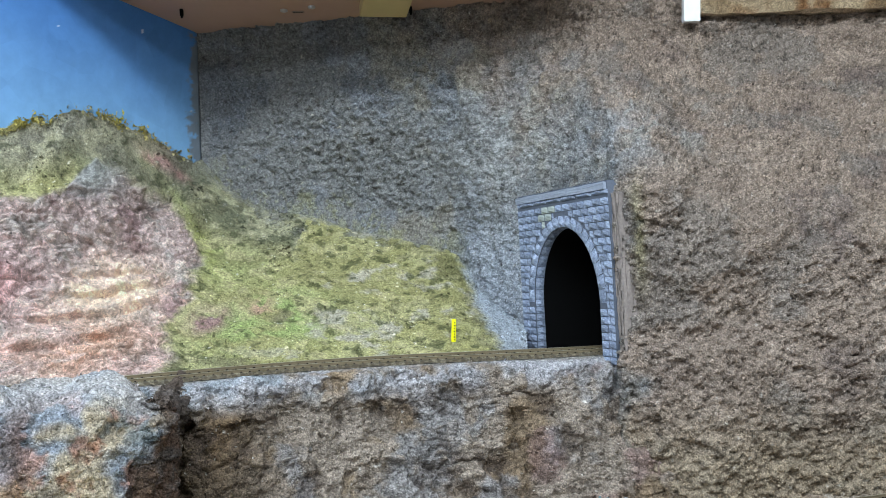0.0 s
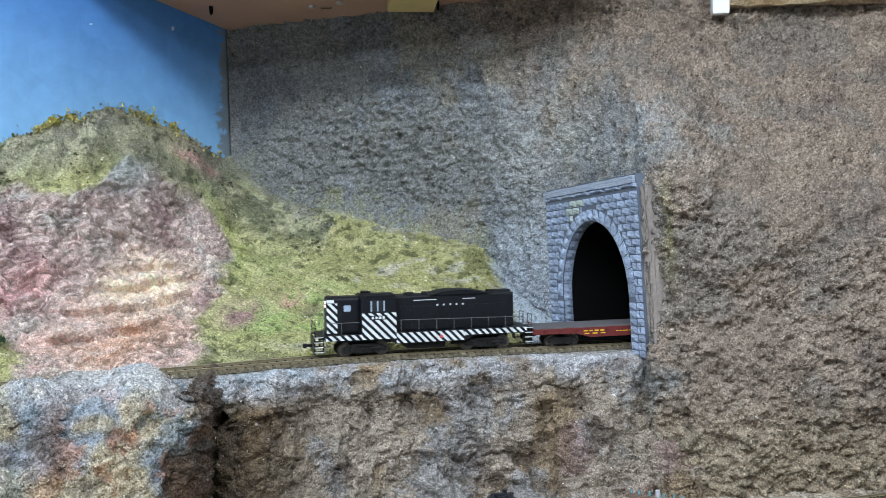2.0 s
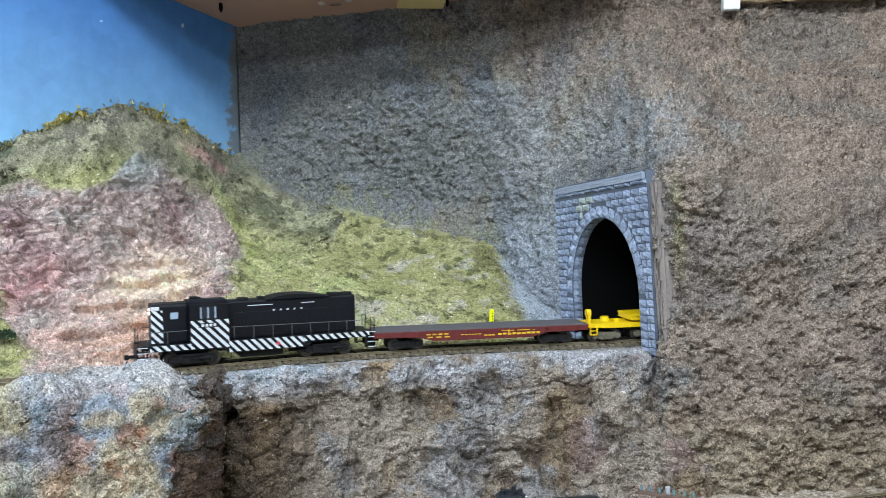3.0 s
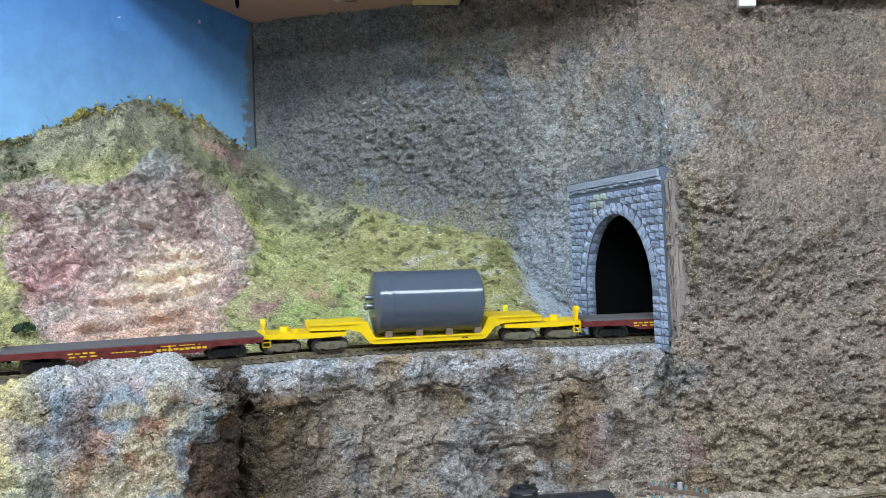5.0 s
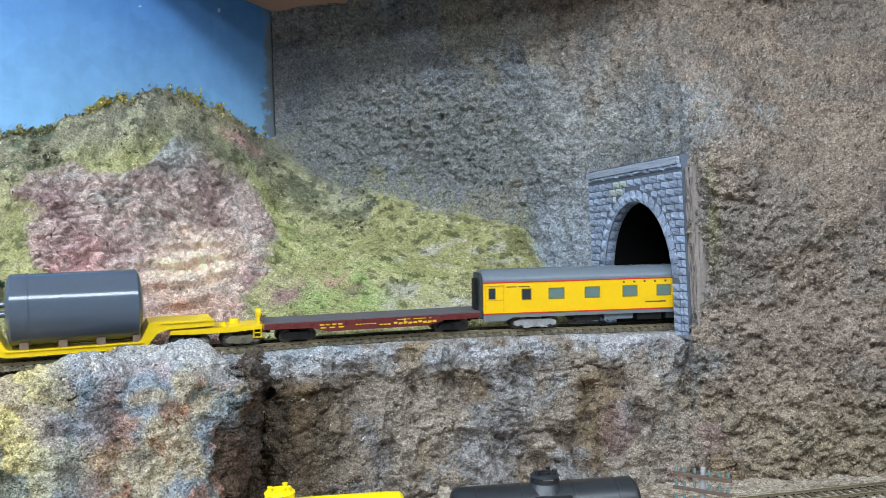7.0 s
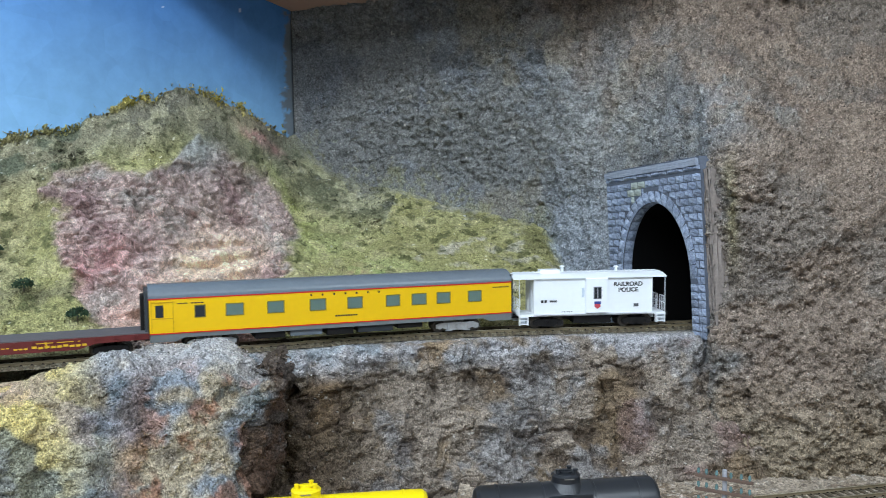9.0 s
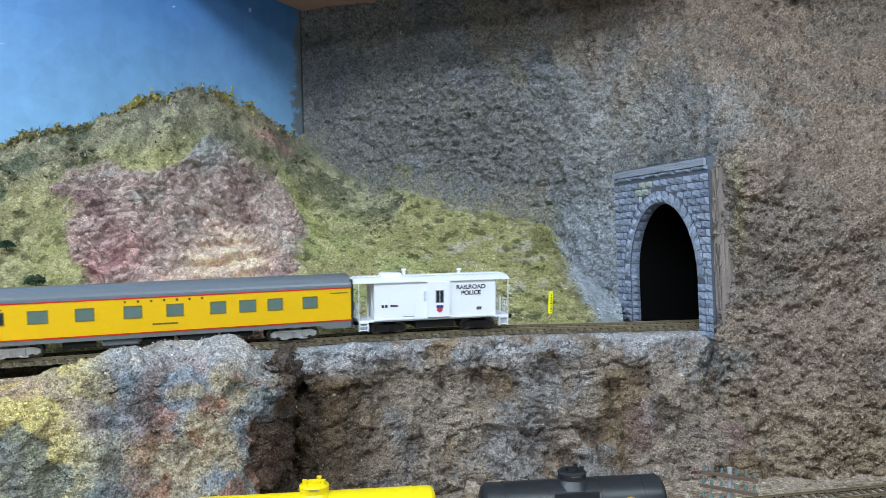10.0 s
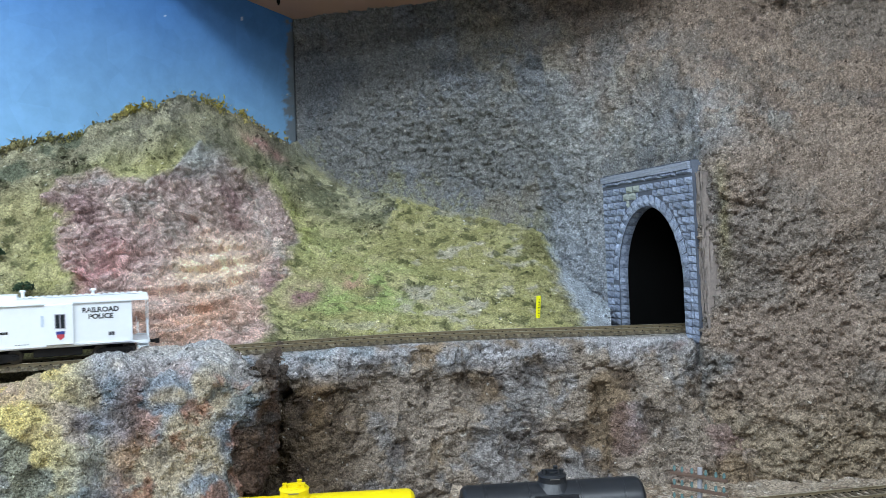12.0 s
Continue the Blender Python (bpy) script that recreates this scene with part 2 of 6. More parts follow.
# ---- hillside: grass slopes and the rock outcrop ----
def build_hillside():
    us = np.concatenate([np.linspace(-1.6, -0.56, 90), np.linspace(-0.555, 0.150, 800)])
    u, v = mesh_uv(us, np.linspace(-0.03, 1.0, 380))
    P = hill(u, np.clip(v, 0, 1))
    P[..., 2] -= 0.02 * (v < 0)
    q = fbm(P, 0.045, 5, 0.65, 3) * 0.026
    left = np.interp(v, [0, 0.10, 0.29, 0.42, 0.65, 0.785, 1], [-0.255, -0.269, -0.301, -0.335, -0.361, -0.372, -0.38])
    right = np.interp(v, [0, 0.06, 0.28, 0.42, 0.55, 0.68, 0.76, 0.815, 1], [-0.138, -0.143, -0.165, -0.172, -0.183, -0.187, -0.214, -0.25, -0.27])
    top = np.interp(u, [-0.375, -0.339, -0.308, -0.297, -0.290, -0.271, -0.256, -0.218, -0.187], [0.785, 0.763, 0.68, 0.73, 0.835, 0.825, 0.815, 0.765, 0.70])
    rock = step(-0.004, 0.008, u - left + q) * step(-0.004, 0.008, right - u + q) * step(-0.025, 0.03, top - v + 2 * q)
    n = normals(P)
    n = n * np.sign(n[..., 2:3] + 1e-6)
    warp = P + 0.012 * fbm(P, 0.03, 3, 0.5, 30)[..., None]
    strata = ridged(warp * np.array((0.45, 0.45, 1.7)) + 0.12 * P[..., [2, 0, 1]], 0.032, 5, 31) - 0.5
    # bowl-shaped ledges in the cream heart of the outcrop
    core = np.exp(-((np.abs(u + 0.232) / 0.040) ** 4 + (np.abs(v - 0.29) / 0.24) ** 4))
    w = (P[..., 2] - 3.5 * (u + 0.240) ** 2 + 0.006 * fbm(P, 0.03, 4, 0.6, 38)) / 0.0165
    saw = w - np.floor(w)
    ledges = step(0.0, 0.22, saw) * (1 - saw) - 0.35
    # cracks that part the crumbly lumps
    on = rock > 0.01
    gap, own = np.ones_like(u), np.full_like(u, 0.5)
    gap[on], own[on] = cells((warp * np.array((0.75, 0.75, 1.25)))[on], 0.0125, 240)
    gap2, own2 = np.ones_like(u), np.full_like(u, 0.5)
    gap2[on], own2[on] = cells(warp[on], 0.0052, 250)
    lumps = 0.0075 * (own - 0.5) * step(0.0, 0.25, gap) + 0.0022 * (own2 - 0.5) - 0.003 * step(0.14, 0.0, gap) - 0.0012 * step(0.2, 0.0, gap2)
    crack = np.maximum(step(0.86, 0.99, 1 - np.abs(fbm(warp, 0.030, 3, 0.6, 39)) * 1.6), 0.8 * step(0.84, 0.98, 1 - np.abs(fbm(warp, 0.013, 3, 0.6, 42)) * 1.5))
    soft_rock = step(-0.03, 0.03, u - left + q) * step(-0.03, 0.03, right - u + q) * step(-0.12, 0.12, top - v + 3 * q)
    bulge = soft_rock * 0.008
    amp = rock * (0.027 * strata * (1 - 0.6 * core) + 0.019 * core * ledges - 0.0055 * crack * (1 - 0.5 * core) + lumps * (1 - 0.4 * core) + 0.006 * fbm(P, 0.014, 3, 0.6, 33))
    foam = (1 - rock) * (0.005 * fbm(P, 0.06, 3, 0.5, 35) + 0.0034 * fbm(P, 0.012, 4, 0.65, 36) + 0.0022 * np.maximum(0, fbm(P, 0.004, 2, 0.7, 37)))
    lift = (bulge + amp + foam) * step(0.0, 0.08, v)
    edge = step(1.0, 0.93, v)
    jut = lerp(n, n * 0.45 + np.array((0.08, -0.62, 0.05)), rock)
    P = P + jut * lift[..., None] * (0.25 + 0.75 * edge)[..., None]
    P[..., 1] = np.minimum(P[..., 1], np.minimum(back_y(u), front_y(u) + 0.03) - 0.001)
    P[..., 2] += step(0.9, 1.0, v) * (0.004 * fbm(P, 0.02, 4, 0.7, 40) + 0.002 * fbm(P, 0.004, 2, 0.6, 41)) * (u < -0.24)
    # paint of the rock
    c = lerp(rgb(156, 138, 132), rgb(136, 114, 112), blotch(P, 0.05, 50))
    c = lerp(c, rgb(140, 134, 128), blotch(P, 0.03, 51, 0.0, 0.3) * 0.8)
    c = lerp(c, rgb(186, 158, 150), blotch(P, 0.022, 58, 0.0, 0.3) * step(0.62, 0.45, v) * 0.8)
    c = lerp(c, rgb(206, 184, 160), np.clip(core * 1.1, 0, 1) * step(0.20, 0.42, v) * step(-0.275, -0.25, u) * (0.45 + 0.55 * blotch(P, 0.015, 52, -0.2, 0.15)))
    c = lerp(c, rgb(166, 134, 116), np.clip(np.exp(-(((u + 0.21) / 0.045) ** 2 + ((v - 0.16) / 0.14) ** 2)) * 1.2, 0, 1) * (0.4 + 0.6 * blotch(P, 0.03, 53, -0.3, 0.1)))
    c = lerp(c, rgb(164, 122, 122), np.exp(-(((u + 0.305) / 0.022) ** 2 + ((v - 0.36) / 0.1) ** 2)) * 0.8)
    c = lerp(c, rgb(210, 194, 180), blotch(P, 0.009, 54, 0.2, 0.45) * 0.35)
    # crevice shade painted into the hollows, with dirt in the cracks
    c = lerp(c, rgb(84, 70, 62), np.maximum(step(0.0, -0.24, strata) * 0.6, np.maximum(crack * 0.35, step(0.12, 0.0, gap) * 0.4)) * (1 - 0.4 * core))
    c = c * (0.86 + 0.28 * own2)[..., None]
    grey_top = step(0.66, 0.78, v) * np.exp(-((u + 0.287) / 0.018) ** 2)
    c = lerp(c, rgb(140, 140, 136), grey_top)
    # paint of the grass
    g = lerp(rgb(130, 126, 72), rgb(108, 104, 70), blotch(P, 0.06, 60))
    g = lerp(g, rgb(150, 146, 92), blotch(P, 0.03, 61, 0.0, 0.3) * 0.7)
    g = lerp(g, rgb(124, 140, 72), np.clip(1.4 * np.exp(-(((u + 0.09) / 0.055) ** 2 + ((v - 0.35) / 0.16) ** 2)), 0, 1) * blotch(P, 0.03, 62, -0.2, 0.2))
    g = lerp(g, rgb(146, 150, 86), np.clip(1.3 * np.exp(-(((u + 0.16) / 0.04) ** 2 + ((v - 0.66) / 0.09) ** 2)), 0, 1))
    g = lerp(g, rgb(128, 96, 92), np.clip(1.4 * np.exp(-(((u + 0.143) / 0.016) ** 2 + ((v - 0.35) / 0.07) ** 2)), 0, 1) * blotch(P, 0.02, 63, -0.3, 0.1))
    g = lerp(g, rgb(158, 110, 98), np.clip(np.exp(-(((u + 0.105) / 0.012) ** 2 + ((v - 0.42) / 0.06) ** 2)), 0, 1) * blotch(P, 0.012, 73, -0.2, 0.15) * 0.8)
    g = lerp(g, rgb(146, 140, 122), blotch(P, 0.025, 64, 0.12, 0.4) * step(-0.14, -0.02, u) * 0.9)
    high = step(0.72, 0.88, v) * (u < -0.1)
    g = lerp(g, rgb(88, 92, 58), high * blotch(P, 0.03, 65, -0.25, 0.15) * 0.9)
    g = lerp(g, rgb(96, 94, 82), step(0.8, 0.95, v) * np.exp(-((u + 0.318) / 0.022) ** 2))
    g = lerp(g, rgb(136, 140, 64), np.exp(-(((u - np.interp(v, [0.60, 0.75, 0.84, 0.93], [-0.165, -0.2, -0.245, -0.285])) / 0.011) ** 2)) * step(0.55, 0.7, v) * step(0.97, 0.9, v))
    g = lerp(g, rgb(168, 100, 92), np.clip(1.5 * np.exp(-(((u + 0.253) / 0.017) ** 2 + ((v - 0.905 + 0.5 * (u + 0.253)) / 0.020) ** 2)), 0, 1) * blotch(P, 0.02, 66, -0.5, -0.1))
    g = lerp(g, rgb(112, 92, 78), np.exp(-(((u + 0.262) / 0.02) ** 2 + ((v - 0.965) / 0.03) ** 2)) * 0.9)
    tuft = step(0.93, 0.99, v) * (np.exp(-((u + 0.285) / 0.018) ** 2) + np.exp(-((u + 0.338) / 0.013) ** 2))
    g = lerp(g, rgb(160, 146, 56), np.clip(tuft * 1.2, 0, 1))
    g = lerp(g, rgb(116, 110, 88), step(0.72, 0.9, v) * step(-0.20, -0.26, u) * blotch(P, 0.05, 76, -0.4, 0.1) * 0.65)
    lowleft = step(-0.34, -0.38, u)
    g = lerp(g, rgb(118, 110, 72), lowleft * 0.8)
    g = lerp(g, rgb(70, 84, 62), lowleft * blotch(P, 0.035, 67, 0.0, 0.25) * 0.8)
    g = lerp(g, rgb(66, 70, 40), blotch(P, 0.010, 68, 0.10, 0.35) * 0.75)
    g = lerp(g, rgb(92, 90, 52), blotch(P, 0.035, 74, 0.0, 0.3) * step(0.45, 0.75, v) * step(-0.24, -0.2, u) * 0.7)
    g = lerp(g, rgb(158, 150, 100), blotch(P, 0.016, 75, 0.1, 0.35) * 0.5)
    g = lerp(g, rgb(112, 112, 106), step(0.93, 1.05, v + 0.18 * fbm(P, 0.014, 4, 0.75, 70)) * step(-0.25, -0.21, u) * 0.7)
    g = lerp(g, rgb(210, 208, 190), (fbm(P, 0.003, 1, 0.5, 69) > 0.88) * 0.6)
    g = lerp(g, np.repeat(g.mean(-1, keepdims=True), 3, -1) * np.array((1.03, 1.0, 0.9)), np.full(u.shape, 0.30) + 0.25 * high)
    bare = step(-0.006, 0.010, u - np.interp(v, [0, 0.55, 0.96, 1], [0.125, 0.106, 0.078, 0.07]) + 0.012 * fbm(P, 0.02, 4, 0.6, 44))
    g = lerp(g, lerp(rgb(138, 144, 150), rgb(118, 122, 126), blotch(P, 0.02, 45, -0.1, 0.2)), bare)
    paint = lerp(g * 1.85, c * 1.85, rock)
    foot = step(0.05, 0.0, v)
    paint = lerp(paint, rgb(122, 114, 96), foot * 0.8)
    seen = (u > -0.5) & (v > 0)
    area_w = np.gradient(u, axis=0) * 1.0
    chips("foam_crumbs", P, paint, seen * (1 - 0.6 * rock) * area_w, 34000, 0.0010, 7, FOAM, "olive and tan ground-foam crumbs strewn over the slope", "ground foam", 0.3, 1.7)
    ridge = seen * (u < -0.24) * step(0.945, 0.99, v) * (0.12 + 0.5 * blotch(P, 0.02, 170, -0.1, 0.25) + 1.6 * np.clip(tuft, 0, 1))
    chips("foam_tufts", P + np.array((0, -0.002, 0.001)), lerp(paint, rgb(160, 146, 56) * 1.4, 0.25 + 0.6 * np.clip(tuft, 0, 1)), ridge * area_w, 4200, 0.0022, 8, FOAM, "ragged yellow-green foam tufts along the ridge", "foam tufts", 0.5, 1.6)
    dark = seen * (1 - rock) * step(0.55, 0.75, v) * (u < -0.1) * blotch(P, 0.02, 171, 0.05, 0.25)
    chips("foam_scrub", P, paint * 0.7, (dark + 1e-6) * area_w, 2600, 0.0018, 9, FOAM, "dark green foam scrub on the upper slope", "foam scrub", 0.4, 1.3)
    return sheet("hillside", P, paint, FOAM)


tagged(build_hillside(), "grass-foam hillside with a pink and cream plaster rock outcrop", "hillside", kind="structure")


# ---- mountain: grey back rock, the slope over the portal and the tan right face ----
def build_mountain():
    us = np.concatenate([np.linspace(-0.266, 0.14, 400), np.linspace(0.1410, 0.56, 420), np.linspace(0.58, 0.9, 16)])
    u, z = mesh_uv(us, np.linspace(-0.13, 0.43, 500))
    P = mountain(u, z)
    n = normals(P)
    n = n * -np.sign(n[..., 1:2] + 1e-6)
    face = step(0.16, 0.26, u + 0.12 * step(0.12, 0.25, z))
    low = step(-0.02, -0.10, z)
    a = 0.014 * fbm(P, 0.13, 3, 0.5, 71) + 0.008 * fbm(P, 0.035, 3, 0.5, 72) + 0.0088 * (ridged(P, 0.020, 4, 73) - 0.5)
    a = a + (0.0056 + 0.0016 * face) * fbm(P, 0.0065, 3, 0.7, 74)
    gap, own = cells(P + 0.006 * fbm(P, 0.012, 3, 0.6, 79)[..., None], 0.0085, 260)
    a = a + (0.0030 + 0.0006 * face) * (own - 0.5) - 0.0018 * step(0.16, 0.0, gap)
    # gouges and pits left by the trowel
    a = a - 0.0048 * step(0.30, 0.50, fbm(P * np.array((0.6, 0.6, 1.3)), 0.014, 3, 0.65, 78)) * (0.35 + 0.65 * face)
    zr = np.interp(u, RIDGE_X, RIDGE_Z)
    calm = step(0.035, 0.0, z - zr) * step(0.10, 0.05, u)
    a = a * (1 - 0.9 * calm) * (0.12 + 0.88 * step(-0.25, -0.17, u))
    near_portal = (u < 0.222) * np.exp(-(np.abs((P[..., 0] - PA[0]) * PNOR[0] + (P[..., 1] - PA[1]) * PNOR[1]) / 0.02) ** 2) * step(0.19, 0.15, z) * step(0.13, 0.15, u) * step(0.25, 0.235, u)
    a = a * (1 - 0.85 * near_portal) - 0.003 * near_portal
    P = P + n * a[..., None]
    P[..., 1] += 0.008 * step(-0.004, -0.016, z - zr) * step(0.10, 0.05, u)
    along = (P[..., 0] - PA[0]) * PDIR[0] + (P[..., 1] - PA[1]) * PDIR[1]
    hole = (along > 0.009) & (along < 0.150) & (z < 0.130 - 0.08 * along) & (u > 0.12) & (u < 0.235)
    hole = hole | ((u > 0.338) & (z > 0.322))
    g = lerp(rgb(122, 122, 120), rgb(104, 106, 108), blotch(P, 0.07, 80))
    g = lerp(g, rgb(136, 130, 118), blotch(P, 0.05, 81, 0.05, 0.35) * step(-0.15, 0.1, u))
    g = lerp(g, rgb(166, 172, 180), np.exp(-(((u - 0.12) / 0.06) ** 2)) * step(0.16, 0.06, z) * 0.85)
    g = lerp(g, rgb(128, 132, 138), blotch(P, 0.03, 82, 0.1, 0.4) * 0.5)
    # slope over the portal painted lighter, for the light it catches
    g = lerp(g, rgb(158, 158, 156), (0.4 + 0.6 * blotch(P, 0.03, 99, -0.3, 0.2)) * np.exp(-(((u - 0.14) / 0.075) ** 2 + ((z - 0.185) / 0.05) ** 2)))
    g = g * 1.15
    t = lerp(rgb(150, 133, 119), rgb(128, 113, 104), blotch(P, 0.05, 83))
    t = lerp(t, rgb(172, 154, 138), blotch(P, 0.02, 84, 0.1, 0.4) * 0.5)
    t = lerp(t, rgb(130, 122, 114), blotch(P, 0.04, 85, 0.05, 0.3) * 0.6)
    t = lerp(t, rgb(166, 148, 120), low * 0.6)
    t = lerp(t, rgb(158, 156, 150), blotch(P, 0.03, 87, 0.0, 0.3) * np.exp(-(((u - 0.27) / 0.06) ** 2 + ((z - 0.2) / 0.03) ** 2)))
    t = lerp(t, rgb(148, 140, 96), np.exp(-(((u - 0.243) / 0.005) ** 2)) * step(0.16, 0.12, z) * step(0.03, 0.1, z) * 0.6)
    mix = 0.04 * fbm(P, 0.03, 3, 0.6, 88)
    t = lerp(t, rgb(162, 168, 174), blotch(P, 0.03, 98, -0.3, 0.15) * np.exp(-(((u - 0.215) / 0.04) ** 2 + ((z - 0.185) / 0.028) ** 2)) * 0.8)
    paint = lerp(g, t, np.maximum(step(0.205, 0.25, u + mix) * 0.92, step(0.0, 0.22, u - 0.12 + 1.2 * (z - 0.2) + 3 * mix)))
    # shade of the small pits painted in where the relief sinks
    paint = lerp(paint, rgb(74, 66, 60), step(-0.15, -0.55, fbm(P, 0.0065, 3, 0.7, 74)) * 0.6)
    paint = lerp(paint, rgb(205, 198, 186), (fbm(P, 0.004, 1, 0.5, 89) > 0.86) * 0.55)
    spill = step(0.5, -0.25, (z - zr) / 0.05 + 1.5 * fbm(P, 0.012, 4, 0.75, 77)) * step(0.11, 0.06, u) * step(-0.24, -0.19, u)
    paint = lerp(paint, rgb(136, 134, 96) * 1.35, spill * 0.45)
    seen = (~hole) & (u < 0.55) & (z > -0.125)
    chips("rock_grit", P, paint, seen * np.gradient(u, axis=0) * (0.5 + step(0.1, 0.25, u) + 1.2 * step(0.12, 0.2, z) * step(0.15, 0.22, u)), 64000, 0.0010, 10, ROCK, "coarse grit stuck in the plaster rock face", "grit", 0.38, 1.6)
    return sheet("mountain", P, paint, ROCK, ~hole)


tagged(build_mountain(), "grey and tan textured plaster mountainside around a tunnel portal", "mountain", kind="structure")


# ---- shelf of the line and the cliff below it ----
def cliff_edge(x):
    return line_y(x, -0.0185) - 0.012 * step(0.10, 0.2, x)


def build_cliff():
    us = np.linspace(-0.19, 0.34, 560)
    w = np.linspace(0, 1, 260)
    u, v = mesh_uv(us, w)
    yb = line_y(u, 0.03)
    ye = cliff_edge(u) + 0.009 * fbm(np.stack([u, u * 0, u * 0], -1), 0.035, 4, 0.65, 90) - 0.004
    f = np.clip((v - 0.28) / 0.72, 0, 1)
    y = np.where(v < 0.28, yb + (ye - yb) * v / 0.28, ye - 0.050 * f ** 0.9 + 0.004 * step(0.05, 0.25, f) * step(0.9, 0.3, f))
    y = y + 0.030 * step(-0.085, -0.12, u) * step(0.10, 0.30, f)
    z = np.where(v < 0.28, -0.0052 + line_zx(u), -0.0052 + line_zx(u) - 0.126 * f)
    z = z - 0.004 * step(0.24, 0.30, v)
    P = np.stack([u, y, z], -1)
    n = normals(P)
    n = n * np.where(n[..., 2:3] > 0.5, 1, -np.sign(n[..., 1:2] + 1e-6))
    rough = step(0.25, 0.31, v)
    tie = step(0.215, 0.26, v)
    a = rough * ((0.026 - 0.018 * step(0.12, 0.18, u) * step(0.5, 0.3, v)) * (ridged(P, 0.045, 5, 91) - 0.5) + 0.013 * fbm(P, 0.020, 4, 0.65, 92) + 0.0024 * fbm(P, 0.004, 2, 0.6, 93))
    gap, own = cells((P + 0.010 * fbm(P, 0.02, 3, 0.6, 97)[..., None]) * np.array((0.8, 1, 1.2)), 0.019, 270)
    a = a + rough * (0.008 * (own - 0.5) * step(0.0, 0.3, gap) - 0.002 * step(0.1, 0.0, gap))
    a = a + tie * (1 - rough) * 0.0016 * np.abs(fbm(P, 0.006, 3, 0.6, 94)) + 0.0003 * fbm(P, 0.003, 2, 0.6, 95)
    P = P + n * a[..., None]
    P[..., 2] += rough * step(0.40, 0.30, v) * (0.010 - 0.008 * step(0.06, 0.14, u)) * (ridged(P * np.array((1, 1, 0)), 0.03, 4, 96) - 0.55)
    c = lerp(rgb(140, 128, 116), rgb(122, 106, 88), blotch(P, 0.05, 100))
    c = lerp(c, rgb(134, 133, 134), blotch(P, 0.035, 101, 0.05, 0.3) * 0.7)
    c = lerp(c, rgb(138, 120, 98), blotch(P, 0.03, 102, 0.15, 0.4) * step(0.12, 0.0, u) * 0.7)
    c = lerp(c, rgb(128, 104, 100), blotch(P, 0.04, 103, 0.1, 0.4) * step(0.05, 0.18, u) * 0.6)
    # dark brown stain beside the cleft, deepened with the cleft's shade
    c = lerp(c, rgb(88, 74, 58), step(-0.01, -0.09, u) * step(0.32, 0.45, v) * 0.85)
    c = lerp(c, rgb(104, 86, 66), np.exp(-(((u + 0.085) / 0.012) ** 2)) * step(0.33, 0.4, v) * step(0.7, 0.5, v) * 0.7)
    # hollows of the relief get their shade as paint
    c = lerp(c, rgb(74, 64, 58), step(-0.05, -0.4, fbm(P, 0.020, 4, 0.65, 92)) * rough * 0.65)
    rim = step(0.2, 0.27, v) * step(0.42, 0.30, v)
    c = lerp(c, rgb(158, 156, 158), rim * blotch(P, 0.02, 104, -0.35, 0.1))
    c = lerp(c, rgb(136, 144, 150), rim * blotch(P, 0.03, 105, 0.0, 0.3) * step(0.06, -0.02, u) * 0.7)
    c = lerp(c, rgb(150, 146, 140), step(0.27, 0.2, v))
    c = lerp(c, rgb(210, 205, 196), (fbm(P, 0.003, 1, 0.5, 106) > 0.84) * 0.5)
    c = np.clip(c * 1.2 * (0.88 + 0.24 * own)[..., None], 0, 0.8)
    chips("cliff_grit", P, c, rough * np.ones_like(u), 16000, 0.0010, 11, ROCK, "coarse grit stuck in the cliff", "grit", 0.38, 1.6)
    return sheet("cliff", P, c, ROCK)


tagged(build_cliff(), "rugged grey-brown plaster cliff carrying the railway shelf", "cliff", kind="structure")


